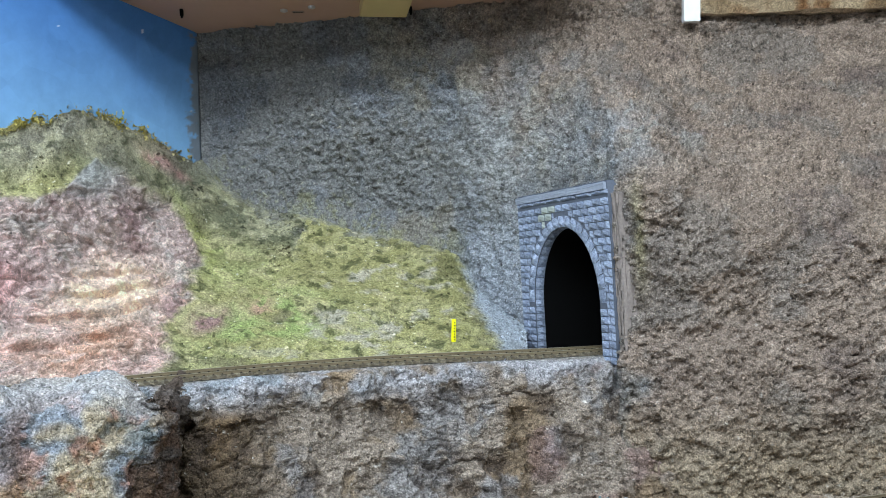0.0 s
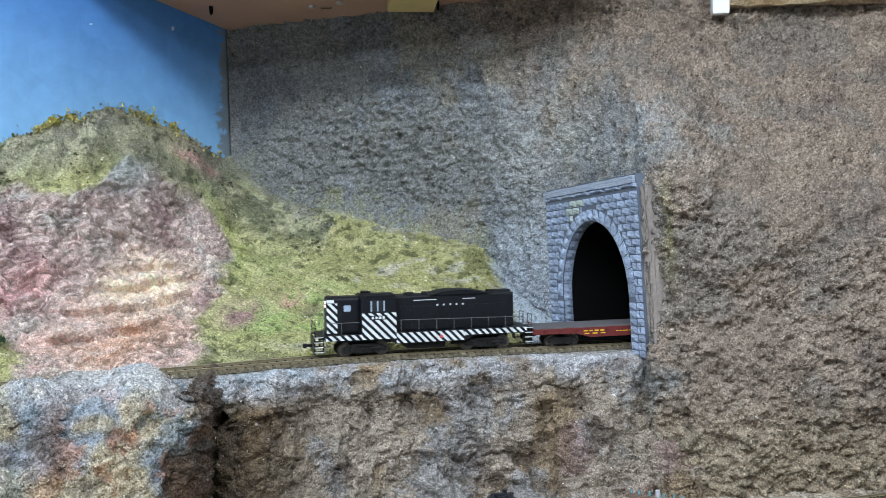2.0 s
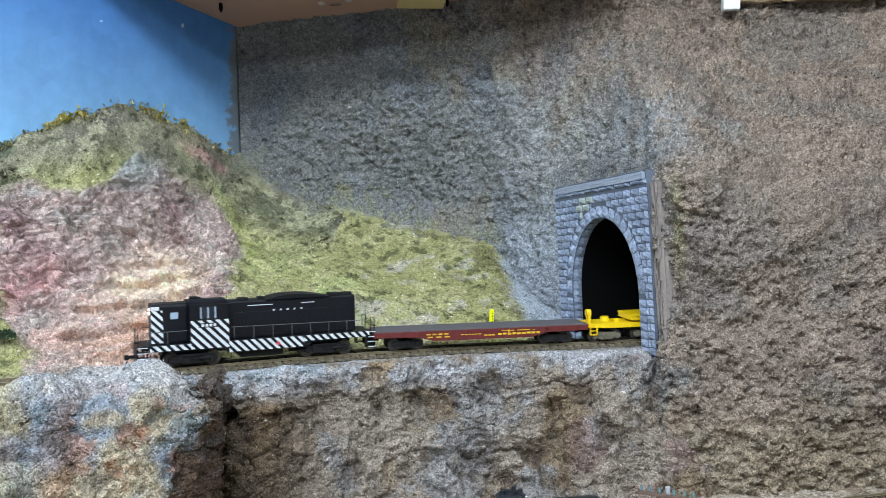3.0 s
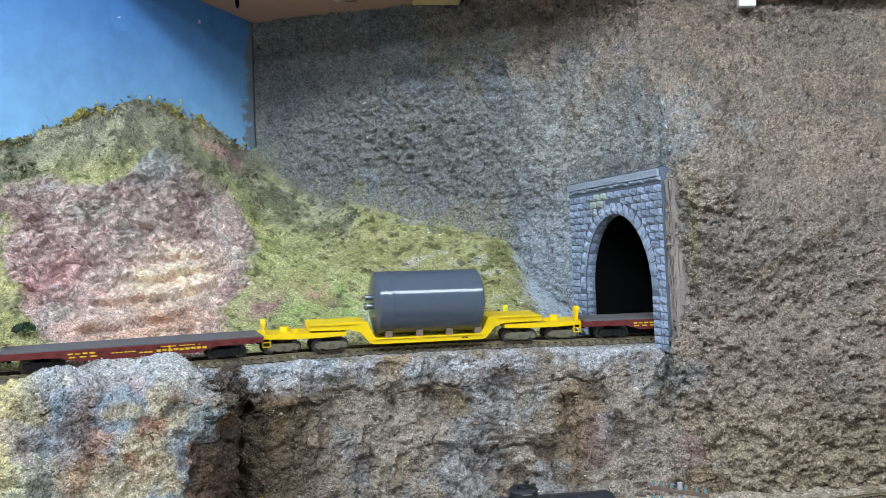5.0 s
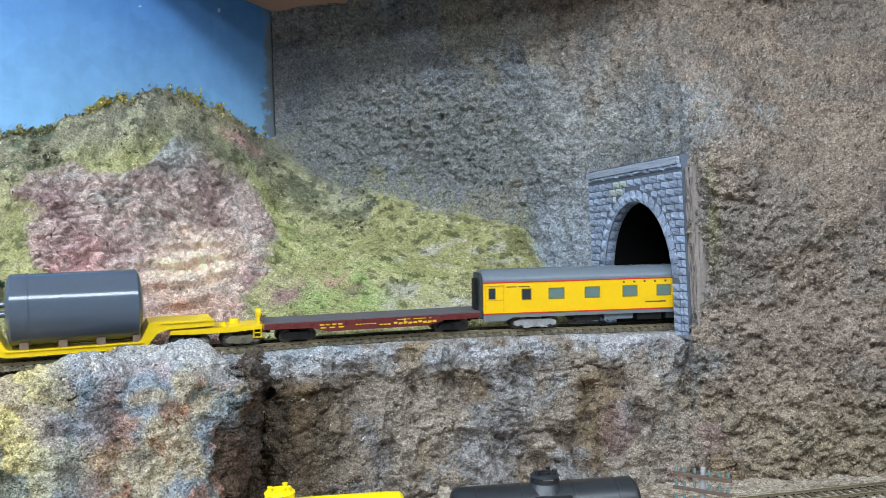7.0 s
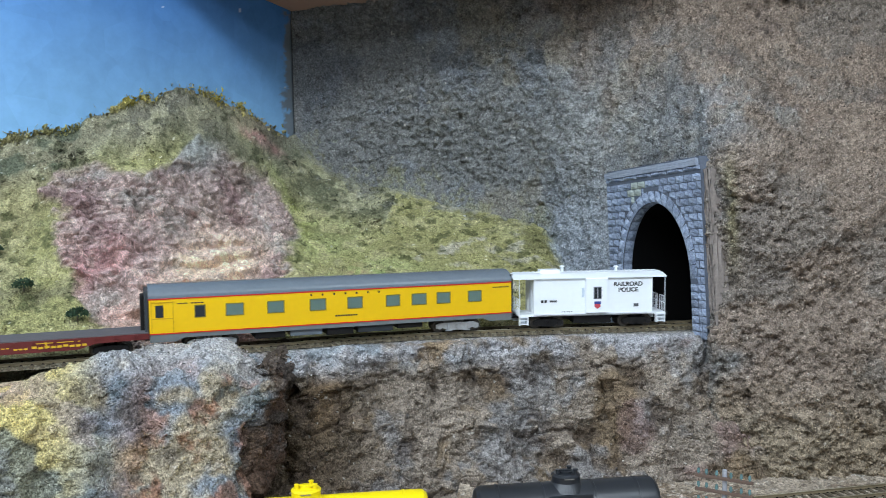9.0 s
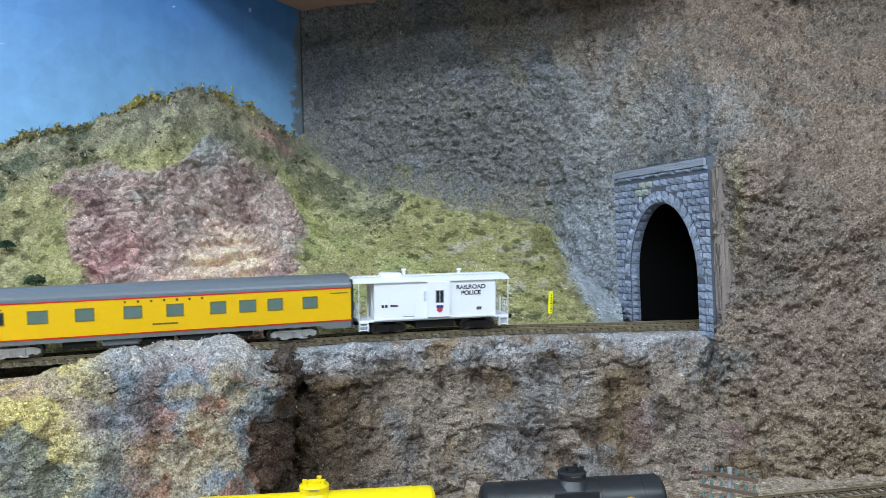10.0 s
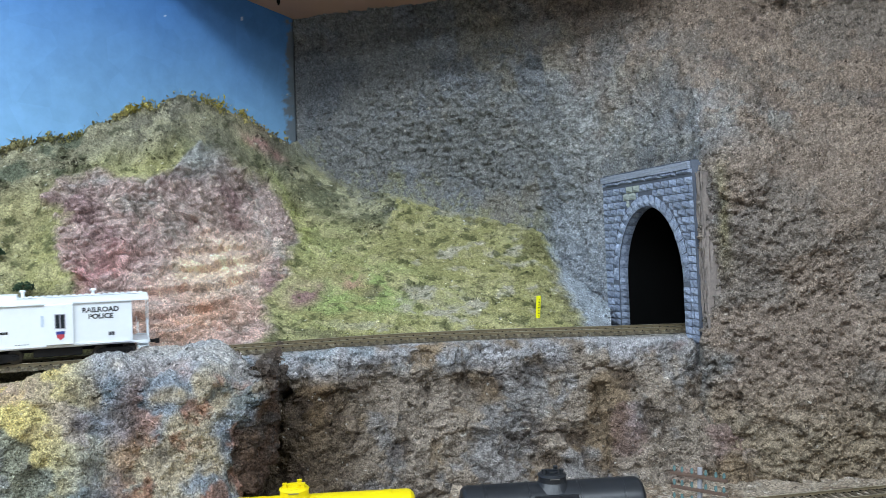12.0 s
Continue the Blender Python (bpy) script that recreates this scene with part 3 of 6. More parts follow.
# ---- foreground rock that hides the foot of the line ----
def build_bank():
    t = np.linspace(0, 1, 560)
    k = 0.86
    a = np.clip(t / k, 0, 1)
    s = -1.55 + 1.50 * a ** 0.45
    ox, oy, h = on_line(s, -0.093)
    b = np.clip((t - k) / (1 - k), 0, 1)
    cx, cy, hh = on_line(-0.05, -0.093)
    ang = -math.pi / 2 + b * math.radians(75)
    r = 0.022
    px = np.where(t < k, ox, cx + math.cos(hh) * 0.0 + r * (np.cos(ang + hh) - math.cos(-math.pi / 2 + hh)))
    py = np.where(t < k, oy, cy + r * (np.sin(ang + hh) - math.sin(-math.pi / 2 + hh)))
    far = np.clip((b - 0.55) / 0.45, 0, 1) * 0.085
    da = ang[-1] + hh + math.pi / 2
    px, py = px + far * math.cos(da), py + far * math.sin(da)
    nx = np.where(t < k, np.sin(h), np.cos(ang + hh))
    ny = np.where(t < k, -np.cos(h), np.sin(ang + hh))
    v = np.linspace(0, 1, 230)
    o = np.interp(v, [0, 0.18, 0.30, 0.40, 0.7, 1.0], [-0.078, -0.058, -0.022, 0.0, 0.022, 0.032])
    zz = np.interp(v, [0, 0.18, 0.30, 0.40, 0.7, 1.0], [-0.010, -0.001, 0.0015, -0.010, -0.070, -0.135])
    tt, vv = mesh_uv(t, v)
    squeeze = 1 - 0.75 * step(k - 0.02, k + 0.06, t)[:, None]
    oo = np.where(o < 0, o * squeeze, o * (1 - 0.6 * step(k - 0.02, k + 0.08, t)[:, None]))
    P = np.stack([px[:, None] + nx[:, None] * oo, py[:, None] + ny[:, None] * oo, np.broadcast_to(zz, tt.shape).copy()], -1)
    P[..., 2] += step(0.5, 0.0, vv) * 0.003
    P[..., 2] -= step(k - 0.02, k + 0.05, tt) * step(0.5, 0.3, vv) * 0.003
    # the nose overhangs: its brow stands out, its foot is cut back
    over = np.interp(P[..., 2], [-0.13, -0.09, -0.05, -0.03, -0.012, 0.01], [-0.034, -0.023, -0.007, 0.003, 0.012, 0.014]) * step(k - 0.12, k + 0.01, tt)
    P[..., 0] += over * math.cos(hh)
    P[..., 1] += over * math.sin(hh)
    crest = step(0.0, 0.16, vv) * step(0.55, 0.33, vv) * step(k + 0.03, k - 0.03, tt)
    xx = P[..., 0]
    hump = np.interp(xx, [-0.6, -0.33, -0.27, -0.235, -0.19, -0.14, -0.10], [-0.010, -0.010, -0.006, 0.002, 0.009, 0.008, -0.001])
    P[..., 2] += crest * hump
    n = normals(P)
    n = n * np.sign(n[..., 0:1] * nx[:, None, None] + n[..., 1:2] * ny[:, None, None] + n[..., 2:3] * 0.5 + 1e-6)
    rough = step(0.0, 0.2, vv)
    lift = rough * (0.028 * (ridged(P, 0.055, 5, 110) - 0.5) + 0.012 * fbm(P, 0.022, 4, 0.65, 111) + 0.0024 * fbm(P, 0.004, 2, 0.6, 112))
    gap, own = cells((P + 0.010 * fbm(P, 0.02, 3, 0.6, 113)[..., None]) * np.array((0.8, 1, 1.2)), 0.017, 280)
    lift = lift + rough * (0.006 * (own - 0.5) * step(0.0, 0.3, gap) - 0.0016 * step(0.1, 0.0, gap))
    P = P + n * (lift * (0.4 + 0.6 * step(0.2, 0.42, vv)))[..., None]
    c = lerp(rgb(150, 138, 118), rgb(120, 110, 98), blotch(P, 0.05, 120))
    c = lerp(c, rgb(112, 122, 134), blotch(P, 0.05, 121, -0.2, 0.1) * step(-0.27, -0.19, xx) * 0.85)
    c = lerp(c, rgb(182, 166, 108), np.clip(blotch(P, 0.06, 122, -0.3, 0.05) * step(-0.17, -0.235, xx) * 0.9, 0, 1))
    c = lerp(c, rgb(186, 160, 126), blotch(P, 0.04, 123, -0.1, 0.2) * step(-0.20, -0.25, xx) * 0.7)
    c = lerp(c, rgb(132, 118, 124), blotch(P, 0.03, 126, 0.15, 0.4) * 0.5)
    c = lerp(c, rgb(86, 98, 104), blotch(P, 0.03, 127, 0.1, 0.35) * 0.7)
    c = lerp(c, rgb(140, 98, 78), blotch(P, 0.022, 124, 0.0, 0.25) * step(-0.2, -0.15, xx) * 0.75)
    c = lerp(c, rgb(166, 164, 164), step(0.42, 0.30, vv) * step(-0.24, -0.18, xx) * 0.7)
    # crevices painted dark for shade, following the bank's relief
    c = lerp(c, rgb(72, 66, 62), step(-0.05, -0.42, fbm(P, 0.022, 4, 0.65, 111)) * 0.65)
    # shade of the cleft painted in, over some dark brown stain
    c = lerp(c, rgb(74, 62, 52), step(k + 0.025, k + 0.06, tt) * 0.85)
    c = lerp(c, rgb(205, 198, 186), (fbm(P, 0.003, 1, 0.5, 125) > 0.90) * 0.35)
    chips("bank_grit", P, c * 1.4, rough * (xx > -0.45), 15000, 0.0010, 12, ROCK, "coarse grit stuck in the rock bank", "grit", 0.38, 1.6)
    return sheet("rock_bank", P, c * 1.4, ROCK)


tagged(build_bank(), "blue-grey and yellow-tan plaster rock bank beside the line", "rock", kind="structure")


# ---- low ground with the yard tracks ----
def build_ground():
    u, v = mesh_uv(np.linspace(-1.6, 1.2, 90), np.linspace(-0.45, 0.70, 60))
    P = np.stack([u, v, GROUND + 0.0 * u], -1)
    c = lerp(rgb(150, 138, 124), rgb(120, 110, 100), blotch(P, 0.1, 130))
    P[..., 2] += 0.002 * fbm(P, 0.05, 3, 0.5, 131)
    base = sheet("ground", P, c, GRAVEL)
    u, v = mesh_uv(np.linspace(0.02, 0.52, 330), np.linspace(0, 1, 130))
    P = np.stack([u, 0.24 + 0.36 * (u - 0.12) + 0.28 * v, GROUND + 0.003 + 0.012 * step(0.75, 1.0, v) - 0.008 * step(0.12, 0.0, v)], -1)
    P[..., 2] += 0.0016 * fbm(P, 0.004, 2, 0.6, 132) + 0.002 * fbm(P, 0.02, 3, 0.5, 133)
    c = lerp(rgb(164, 150, 134), rgb(132, 116, 100), blotch(P, 0.02, 134, -0.1, 0.2))
    c = lerp(c, rgb(200, 190, 178), (fbm(P, 0.004, 1, 0.5, 135) > 0.55) * 0.6)
    c = lerp(c, rgb(84, 72, 62), (fbm(P, 0.004, 1, 0.5, 136) > 0.6) * 0.6)
    tagged(sheet("ballast_strip", P, c, GRAVEL), "loose tan gravel at the foot of the rock", "gravel", kind="stuff")
    return base


tagged(build_ground(), "tan gravel covered low ground of the layout", "ground", kind="structure")


# ---- painted sky, ceiling board, upper deck, room ----
def build_sky():
    x = np.concatenate([np.linspace(-1.60, -0.33, 90), np.linspace(-0.3285, -0.24, 75)])
    y = np.interp(x, SKY_X, SKY_Y)
    a, z = mesh_uv(np.arange(len(x)), np.linspace(-0.12, 0.46, 400))
    P = np.stack([x[a], y[a], z], -1)
    c = lerp(rgb(130, 176, 214), rgb(70, 117, 180), step(0.14, 0.38, z + 0.04 * fbm(P, 0.15, 3, 0.5, 140)))
    c = lerp(c, rgb(205, 222, 232), step(0.35, 0.6, fbm(P * np.array((1, 1, 0.35)), 0.05, 3, 0.6, 141)) * step(-0.36, -0.42, P[..., 0]) * 0.7)
    c = lerp(c, rgb(225, 230, 232), (fbm(P, 0.006, 1, 0.5, 142) > 0.93) * 0.7)
    torn = step(-0.2468, -0.2445, P[..., 0] + 0.010 * fbm(P, 0.02, 5, 0.75, 143))
    c = lerp(c, rgb(112, 116, 118), torn * 0.9)
    ob = sheet("backdrop", P, c, SKY)
    m = ob.modifiers.new("thickness", "SOLIDIFY")
    m.thickness, m.offset = 0.006, 1
    return ob


tagged(build_sky(), "sky-blue painted backdrop board with scuffs and torn edge", "backdrop", kind="structure")


def deck_z(y):
    return 0.342 + 0.16 * (0.83 - y)


def build_ceiling():
    bm = BM()
    y0, y1 = 0.615, 1.05
    pts = [(-1.3, y0), (0.21, y0), (0.21, y1), (-1.3, y1)]
    lo = [bm.verts.new((x, y, deck_z(y))) for x, y in pts]
    hi = [bm.verts.new((x, y, deck_z(y) + 0.018)) for x, y in pts]
    bm.faces.new(lo[::-1])
    bm.faces.new(hi)
    for i in range(4):
        j = (i + 1) % 4
        bm.faces.new((lo[i], lo[j], hi[j], hi[i]))
    tagged(part("ceiling", bm, WOOD), "brown board underside of the upper deck", "ceiling", kind="structure")
    bm = BM()
    ang = math.atan(-0.16)
    box(bm, (0, 0, 0), (0.052, 0.13, 0.014), 0.001)
    bm.transform(pose(0.0155, 0.705, deck_z(0.705) - 0.0076, math.degrees(ang), 0, 14))
    tagged(part("support_beam", bm, BEAM), "pale yellow wooden batten screwed under the deck board", "beam")
    for x, y in ((-0.113, 0.775), (-0.080, 0.768)):
        bm = BM()
        rod(bm, (x, y, deck_z(y) - 0.0015), (x, y, deck_z(y) + 0.001), 0.0042, 16)
        rod(bm, (x, y, deck_z(y) - 0.0024), (x, y, deck_z(y) - 0.001), 0.0028, 12, 0.0036)
        tagged(part("screw", bm, METAL), "shiny zinc pan-head screw in the deck board", "screw", "deck screws")
    bm = BM()
    box(bm, (-0.098, 0.780, deck_z(0.780) - 0.0008), (0.013, 0.006, 0.001), 0.0002)
    tag = part("label_tag", bm, plain("tag", (0.30, 0.22, 0.18), 0.8))
    tagged(tag, "small faded paper tag stuck on the brown board", "tag")
    for i in range(4):
        bm = BM()
        box(bm, (-0.1025 + i * 0.003, 0.780, deck_z(0.780) - 0.0015), (0.0016, 0.003, 0.0004))
        part("bar", bm, DARKM, tag)
    for x, y in ((-0.226, 0.762), (0.030, 0.776)):
        bm = BM()
        box(bm, (x, y, deck_z(y) - 0.004), (0.003, 0.006, 0.008), 0.001)
        rod(bm, (x, y, deck_z(y) - 0.010), (x, y, deck_z(y) - 0.004), 0.0012, 8)
        tagged(part("cable_clip", bm, DARKM), "small black cable clip under the board", "clip")


build_ceiling()


def build_upper_deck():
    u, v = mesh_uv(np.linspace(0.336, 0.95, 180), np.linspace(0, 1, 60))
    P = np.stack([u, 0.728 + 0.28 * v, 0.327 - 0.005 * step(0.3, 0.0, v)], -1)
    P[..., 1] += 0.01 * fbm(P, 0.05, 3, 0.6, 150) * (1 - v)
    P[..., 2] += 0.004 * fbm(P, 0.03, 3, 0.6, 151)
    c = lerp(rgb(176, 156, 132), rgb(196, 178, 152), blotch(P, 0.03, 152))
    tagged(sheet("upper_shelf", P, c, GRAVEL), "sandy tan top of the mountain on the upper deck", "shelf", kind="structure")
    u, z = mesh_uv(np.linspace(0.336, 0.95, 200), np.linspace(0.30, 0.56, 70))
    P = np.stack([u, 0.90 + 0.0 * u, z], -1)
    P[..., 1] += 0.02 * fbm(P, 0.05, 4, 0.6, 153) - 0.012 * (ridged(P, 0.04, 4, 154) - 0.5) * step(0.38, 0.42, u)
    c = lerp(rgb(170, 150, 122), rgb(150, 128, 100), blotch(P, 0.03, 155))
    c = lerp(c, rgb(124, 92, 64), blotch(P, 0.025, 156, 0.0, 0.3) * step(0.40, 0.44, u))
    tagged(sheet("upper_rock", P, c, ROCK), "tan and brown plaster rock of the upper deck", "rock", kind="structure")
    bm = BM()
    box(bm, (0.3265, 0.722, 0.412), (0.017, 0.012, 0.20), 0.0012)
    tagged(part("upright_post", bm, plain("white_paint", (0.72, 0.72, 0.70), 0.6, vary=0.2, scale=80)), "white painted wooden upright with grey smears", "post")


build_upper_deck()


def slab(name, lo, hi, mat, label, cat):
    bm = BM()
    c = [(a + b) / 2 for a, b in zip(lo, hi)]
    box(bm, c, [b - a for a, b in zip(lo, hi)])
    return tagged(part(name, bm, mat), label, cat, kind="structure")


slab("room_floor", (-2.4, -2.2, -1.25), (2.4, 1.35, -1.2), FLOORM, "plain brown-grey room floor", "floor")
slab("room_ceiling", (-2.4, -2.2, 1.3), (2.4, 1.35, 1.35), WALLP, "plain off-white room ceiling", "ceiling")
slab("wall_north", (-2.4, 1.25, -1.2), (2.4, 1.35, 1.3), WALLP, "plain off-white room wall", "wall")
slab("wall_south", (-2.4, -2.2, -1.2), (2.4, -2.1, 1.3), WALLP, "plain off-white room wall", "wall")
slab("wall_west", (-2.4, -2.1, -1.2), (-2.3, 1.25, 1.3), WALLP, "plain off-white room wall", "wall")
slab("wall_east", (2.3, -2.1, -1.2), (2.4, 1.25, 1.3), WALLP, "plain off-white room wall", "wall")
slab("layout_table", (-1.6, -0.45, -0.20), (1.75, 1.15, -0.1235), BEAM, "plain wooden table top under the layout", "table")
# unseen boards added to close the tunnel and keep its inside dark
slab("tunnel_back", (0.10, 1.02, -0.12), (1.75, 1.04, 0.30), DARKM, "added unseen black board behind the tunnel", "board")
slab("tunnel_roof", (0.30, 0.77, 0.296), (1.75, 1.04, 0.304), DARKM, "added unseen black board over the tunnel", "board")
slab("tunnel_end", (0.88, 0.50, -0.12), (0.885, 0.60, 0.29), DARKM, "added unseen black board beside the tunnel", "board")
slab("tunnel_front", (0.885, 0.60, -0.12), (1.75, 0.605, 0.30), DARKM, "added unseen black board before the tunnel", "board")
slab("tunnel_cover", (0.885, 0.605, 0.296), (1.75, 0.77, 0.304), DARKM, "added unseen black board over the tunnel", "board")


# ---- portal ----


def make_stone_mat():
    m, n, l, b = nodes_of("blue_grey_stone")
    b.inputs["Roughness"].default_value = 0.85
    b.inputs["Specular IOR Level"].default_value = 0.2
    oi = n.new("ShaderNodeObjectInfo")
    tc = n.new("ShaderNodeTexCoord")
    no = n.new("ShaderNodeTexNoise")
    no.inputs["Scale"].default_value, no.inputs["Detail"].default_value, no.inputs["Roughness"].default_value = 320, 5, 0.7
    l.new(tc.outputs["Object"], no.inputs["Vector"])
    r = n.new("ShaderNodeValToRGB")
    r.color_ramp.elements[0].position, r.color_ramp.elements[1].position = 0.3, 0.72
    r.color_ramp.elements[0].color = (*rgb(94, 104, 124), 1)
    r.color_ramp.elements[1].color = (*rgb(174, 186, 206), 1)
    l.new(no.outputs["Fac"], r.inputs[0])
    mr = n.new("ShaderNodeMapRange")
    mr.inputs["To Min"].default_value, mr.inputs["To Max"].default_value = 0.75, 1.2
    l.new(oi.outputs["Random"], mr.inputs["Value"])
    sc = n.new("ShaderNodeVectorMath")
    sc.operation = "SCALE"
    l.new(r.outputs[0], sc.inputs[0])
    l.new(mr.outputs[0], sc.inputs["Scale"])
    l.new(sc.outputs[0], b.inputs["Base Color"])
    bp = n.new("ShaderNodeBump")
    bp.inputs["Strength"].default_value, bp.inputs["Distance"].default_value = 0.5, 0.0008
    l.new(no.outputs["Fac"], bp.inputs["Height"])
    l.new(bp.outputs[0], b.inputs["Normal"])
    return m


STONEM = make_stone_mat()
MORTAR = plain("mortar", tuple(rgb(92, 98, 110)), 0.95, vary=0.25, scale=500, bump=0.4)
CREAM = plain("cream_stone", tuple(rgb(158, 166, 160)), 0.9, vary=0.3, scale=400, bump=0.4)
PW, PTOP, PBOT = 0.159, 0.1530, -0.004
OX, OR, OSPR = 0.0775, 0.0560, 0.048      # opening: centre, half width, springing
OTOP = 0.1175


def rough_block(w, h, d, seed):
    """A hewn stone, pillowed on its face, in x, z; the face looks to -y."""
    rnd = random.Random(seed)
    bm = BM()
    nx, nz = max(2, int(w / 0.003)), 3
    grid = {}
    for i in range(nx + 1):
        for k in range(nz + 1):
            e = i in (0, nx) or k in (0, nz)
            grid[i, k] = bm.verts.new((-w / 2 + w * i / nx, 0 if e else -d * rnd.uniform(0.4, 1.0), -h / 2 + h * k / nz))
    for i in range(nx):
        for k in range(nz):
            bm.faces.new((grid[i, k], grid[i + 1, k], grid[i + 1, k + 1], grid[i, k + 1]))
    me = bpy.data.meshes.new("stone")
    bm.to_mesh(me)
    bm.free()
    me.materials.append(STONEM)
    return me


def build_portal():
    top = new("tunnel_portal")
    # local: x along the face from the near pier, z up the face, plumb, its sill sinking with the grade; -y out of it
    ax = Vector((PDIR[0], PDIR[1], -0.08)).normalized()
    az = Vector((0, 0, 1))
    az = (az - ax * az.dot(ax)).normalized()
    ay = ax.cross(az)
    top.matrix_world = Matrix(((ax.x, ay.x, az.x, PA[0]), (ax.y, ay.y, az.y, PA[1]), (ax.z, ay.z, az.z, -0.0055), (0, 0, 0, 1)))
    tagged(top, "blue-grey cut-stone tunnel portal with a pointed horseshoe opening", "tunnel portal")
    bm = BM()
    n = 28
    arc = [(OX + OR * math.cos(math.pi * i / n), OSPR + (OTOP - OSPR) * math.sin(math.pi * i / n)) for i in range(n + 1)]
    inner = [(OX + OR, PBOT)] + arc + [(OX - OR, PBOT)]
    pts = []
    for i, (x, z) in enumerate(arc):
        t = i / n
        if t < 0.28:
            pts.append((PW, OSPR + (PTOP - OSPR) * t / 0.28))
        elif t > 0.72:
            pts.append((0.0, OSPR + (PTOP - OSPR) * (1 - t) / 0.28))
        else:
            pts.append((PW * (1 - (t - 0.28) / 0.44), PTOP))
    outer = [(PW, PBOT)] + pts + [(0.0, PBOT)]
    d0, d1 = 0.0, 0.026
    vi = [[bm.verts.new((x, d, z)) for x, z in inner] for d in (d0, d1)]
    vo = [[bm.verts.new((x, d, z)) for x, z in outer] for d in (d0, d1)]
    for i in range(len(inner) - 1):
        bm.faces.new((vi[0][i], vi[0][i + 1], vo[0][i + 1], vo[0][i]))
        bm.faces.new((vi[1][i + 1], vi[1][i], vo[1][i], vo[1][i + 1]))
        bm.faces.new((vi[0][i + 1], vi[0][i], vi[1][i], vi[1][i + 1]))
        bm.faces.new((vo[0][i], vo[0][i + 1], vo[1][i + 1], vo[1][i]))
    bmesh.ops.recalc_face_normals(bm, faces=bm.faces[:])
    part("backing", bm, MORTAR, top)
    # courses of hewn stones
    shapes = {}
    def stone(x, z, w, h, d=0.0023, turn=0.0, mat=None, seed=None):
        key = (round(w, 4), round(h, 4), (seed if seed is not None else random.randrange(6)))
        if key not in shapes:
            shapes[key] = rough_block(w - 0.0006, h - 0.0006, d, hash(key) % 9999)
        ob = new("stone", shapes[key])
        ob.parent = top
        ob.matrix_basis = pose(x, -0.0004, z) @ Matrix.Rotation(turn, 4, "Y")
        if not turn and (x - 0.104) ** 2 + (0.8 * (z - 0.1325)) ** 2 < 0.0115 ** 2:
            ob.data = shapes[key].copy()
            ob.data.materials[0] = CREAM
        return ob
    ring = 0.011
    h = 0.0068
    z = PBOT + h / 2
    row = 0
    while z < PTOP - 0.014:
        x = 0.0
        w0 = 0.0125
        k = 0
        while x < PW - 0.001:
            w = min(w0 if not (k == 0 and row % 2) else w0 * 0.55, PW - x)
            if PW - (x + w) < 0.005:
                w = PW - x
            a0, a1 = x, x + w
            def blocked(a):
                if abs(a - OX) >= OR + ring:
                    return False
                q = np.clip(1 - ((a - OX) / (OR + ring)) ** 2, 0, 1)
                return z - h / 2 < OSPR + (OTOP + ring - OSPR) * math.sqrt(q) - 0.002
            b0, b1 = blocked(a0 + 0.001), blocked(a1 - 0.001)
            if not (b0 and b1):
                if b0 or b1:
                    lo, hi = a0, a1
                    for _ in range(20):
                        mid = (lo + hi) / 2
                        if blocked(mid) == b0:
                            lo = mid
                        else:
                            hi = mid
                    a0, a1 = (hi, a1) if b0 else (a0, lo)
                if a1 - a0 > 0.003:
                    stone((a0 + a1) / 2, z, round((a1 - a0) * 500) / 500 if a1 - a0 < w0 * 0.5 else a1 - a0, h)
            x += w
            k += 1
        row += 1
        z += h
    # ring stones and jambs
    q = 19
    for i in range(q):
        t = math.pi * (i + 0.5) / q
        cx, cz = OX + (OR + ring / 2) * math.cos(t), OSPR + (OTOP - OSPR + ring / 2) * math.sin(t)
        tx, tz = -(OR + ring / 2) * math.sin(t), (OTOP - OSPR + ring / 2) * math.cos(t)
        ln = math.hypot(tx, tz) * math.pi / q
        ob = stone(cx, cz, ln, ring, 0.003, -math.atan2(tz, tx), seed=i % 4)
    z = PBOT + h / 2
    while z < OSPR - 0.001:
        for sx in (OX - OR - ring / 2, OX + OR + ring / 2):
            stone(sx, z, ring, h, 0.003, seed=1)
        z += h
    # stones of the reveal
    z = PBOT + h / 2
    while z < OSPR + 0.002:
        ob = stone(OX + OR, z, 0.0095, h, 0.0016, seed=2)
        ob.matrix_basis = pose(OX + OR - 0.0004, 0.0048, z, 0, 0, -90)
        z += h
    for i in range(9):
        t = math.pi * (i + 0.5) / 18
        tx, tz = -OR * math.sin(t), (OTOP - OSPR) * math.cos(t)
        ln = round(math.hypot(tx, tz) * math.pi / 18, 4)
        ob = stone(0, 0, 0.0095, ln, 0.0016, seed=3)
        ob.matrix_basis = Matrix.Translation((OX + (OR - 0.0004) * math.cos(t), 0.0048, OSPR + (OTOP - OSPR - 0.0004) * math.sin(t))) @ Matrix.Rotation(-math.atan2(tz, tx) + math.pi / 2, 4, "Y") @ Matrix.Rotation(math.radians(-90), 4, "Z")
    # capping courses
    x = 0.0
    while x < PW - 0.001:
        w = min(0.0254, PW - x)
        stone(x + w / 2, PTOP - 0.0095, w, 0.0045, 0.003)
        x += w
    bm = BM()
    box(bm, (PW / 2 + 0.001, 0.011, PTOP - 0.0045), (PW - 0.004, 0.028, 0.0062))
    bmesh.ops.subdivide_edges(bm, edges=bm.edges[:], cuts=11, use_grid_fill=True)
    rnd = random.Random(5)
    for v in bm.verts:
        v.co += Vector((rnd.uniform(-1, 1), rnd.uniform(-1, 1), rnd.uniform(-1, 1))) * 0.0003
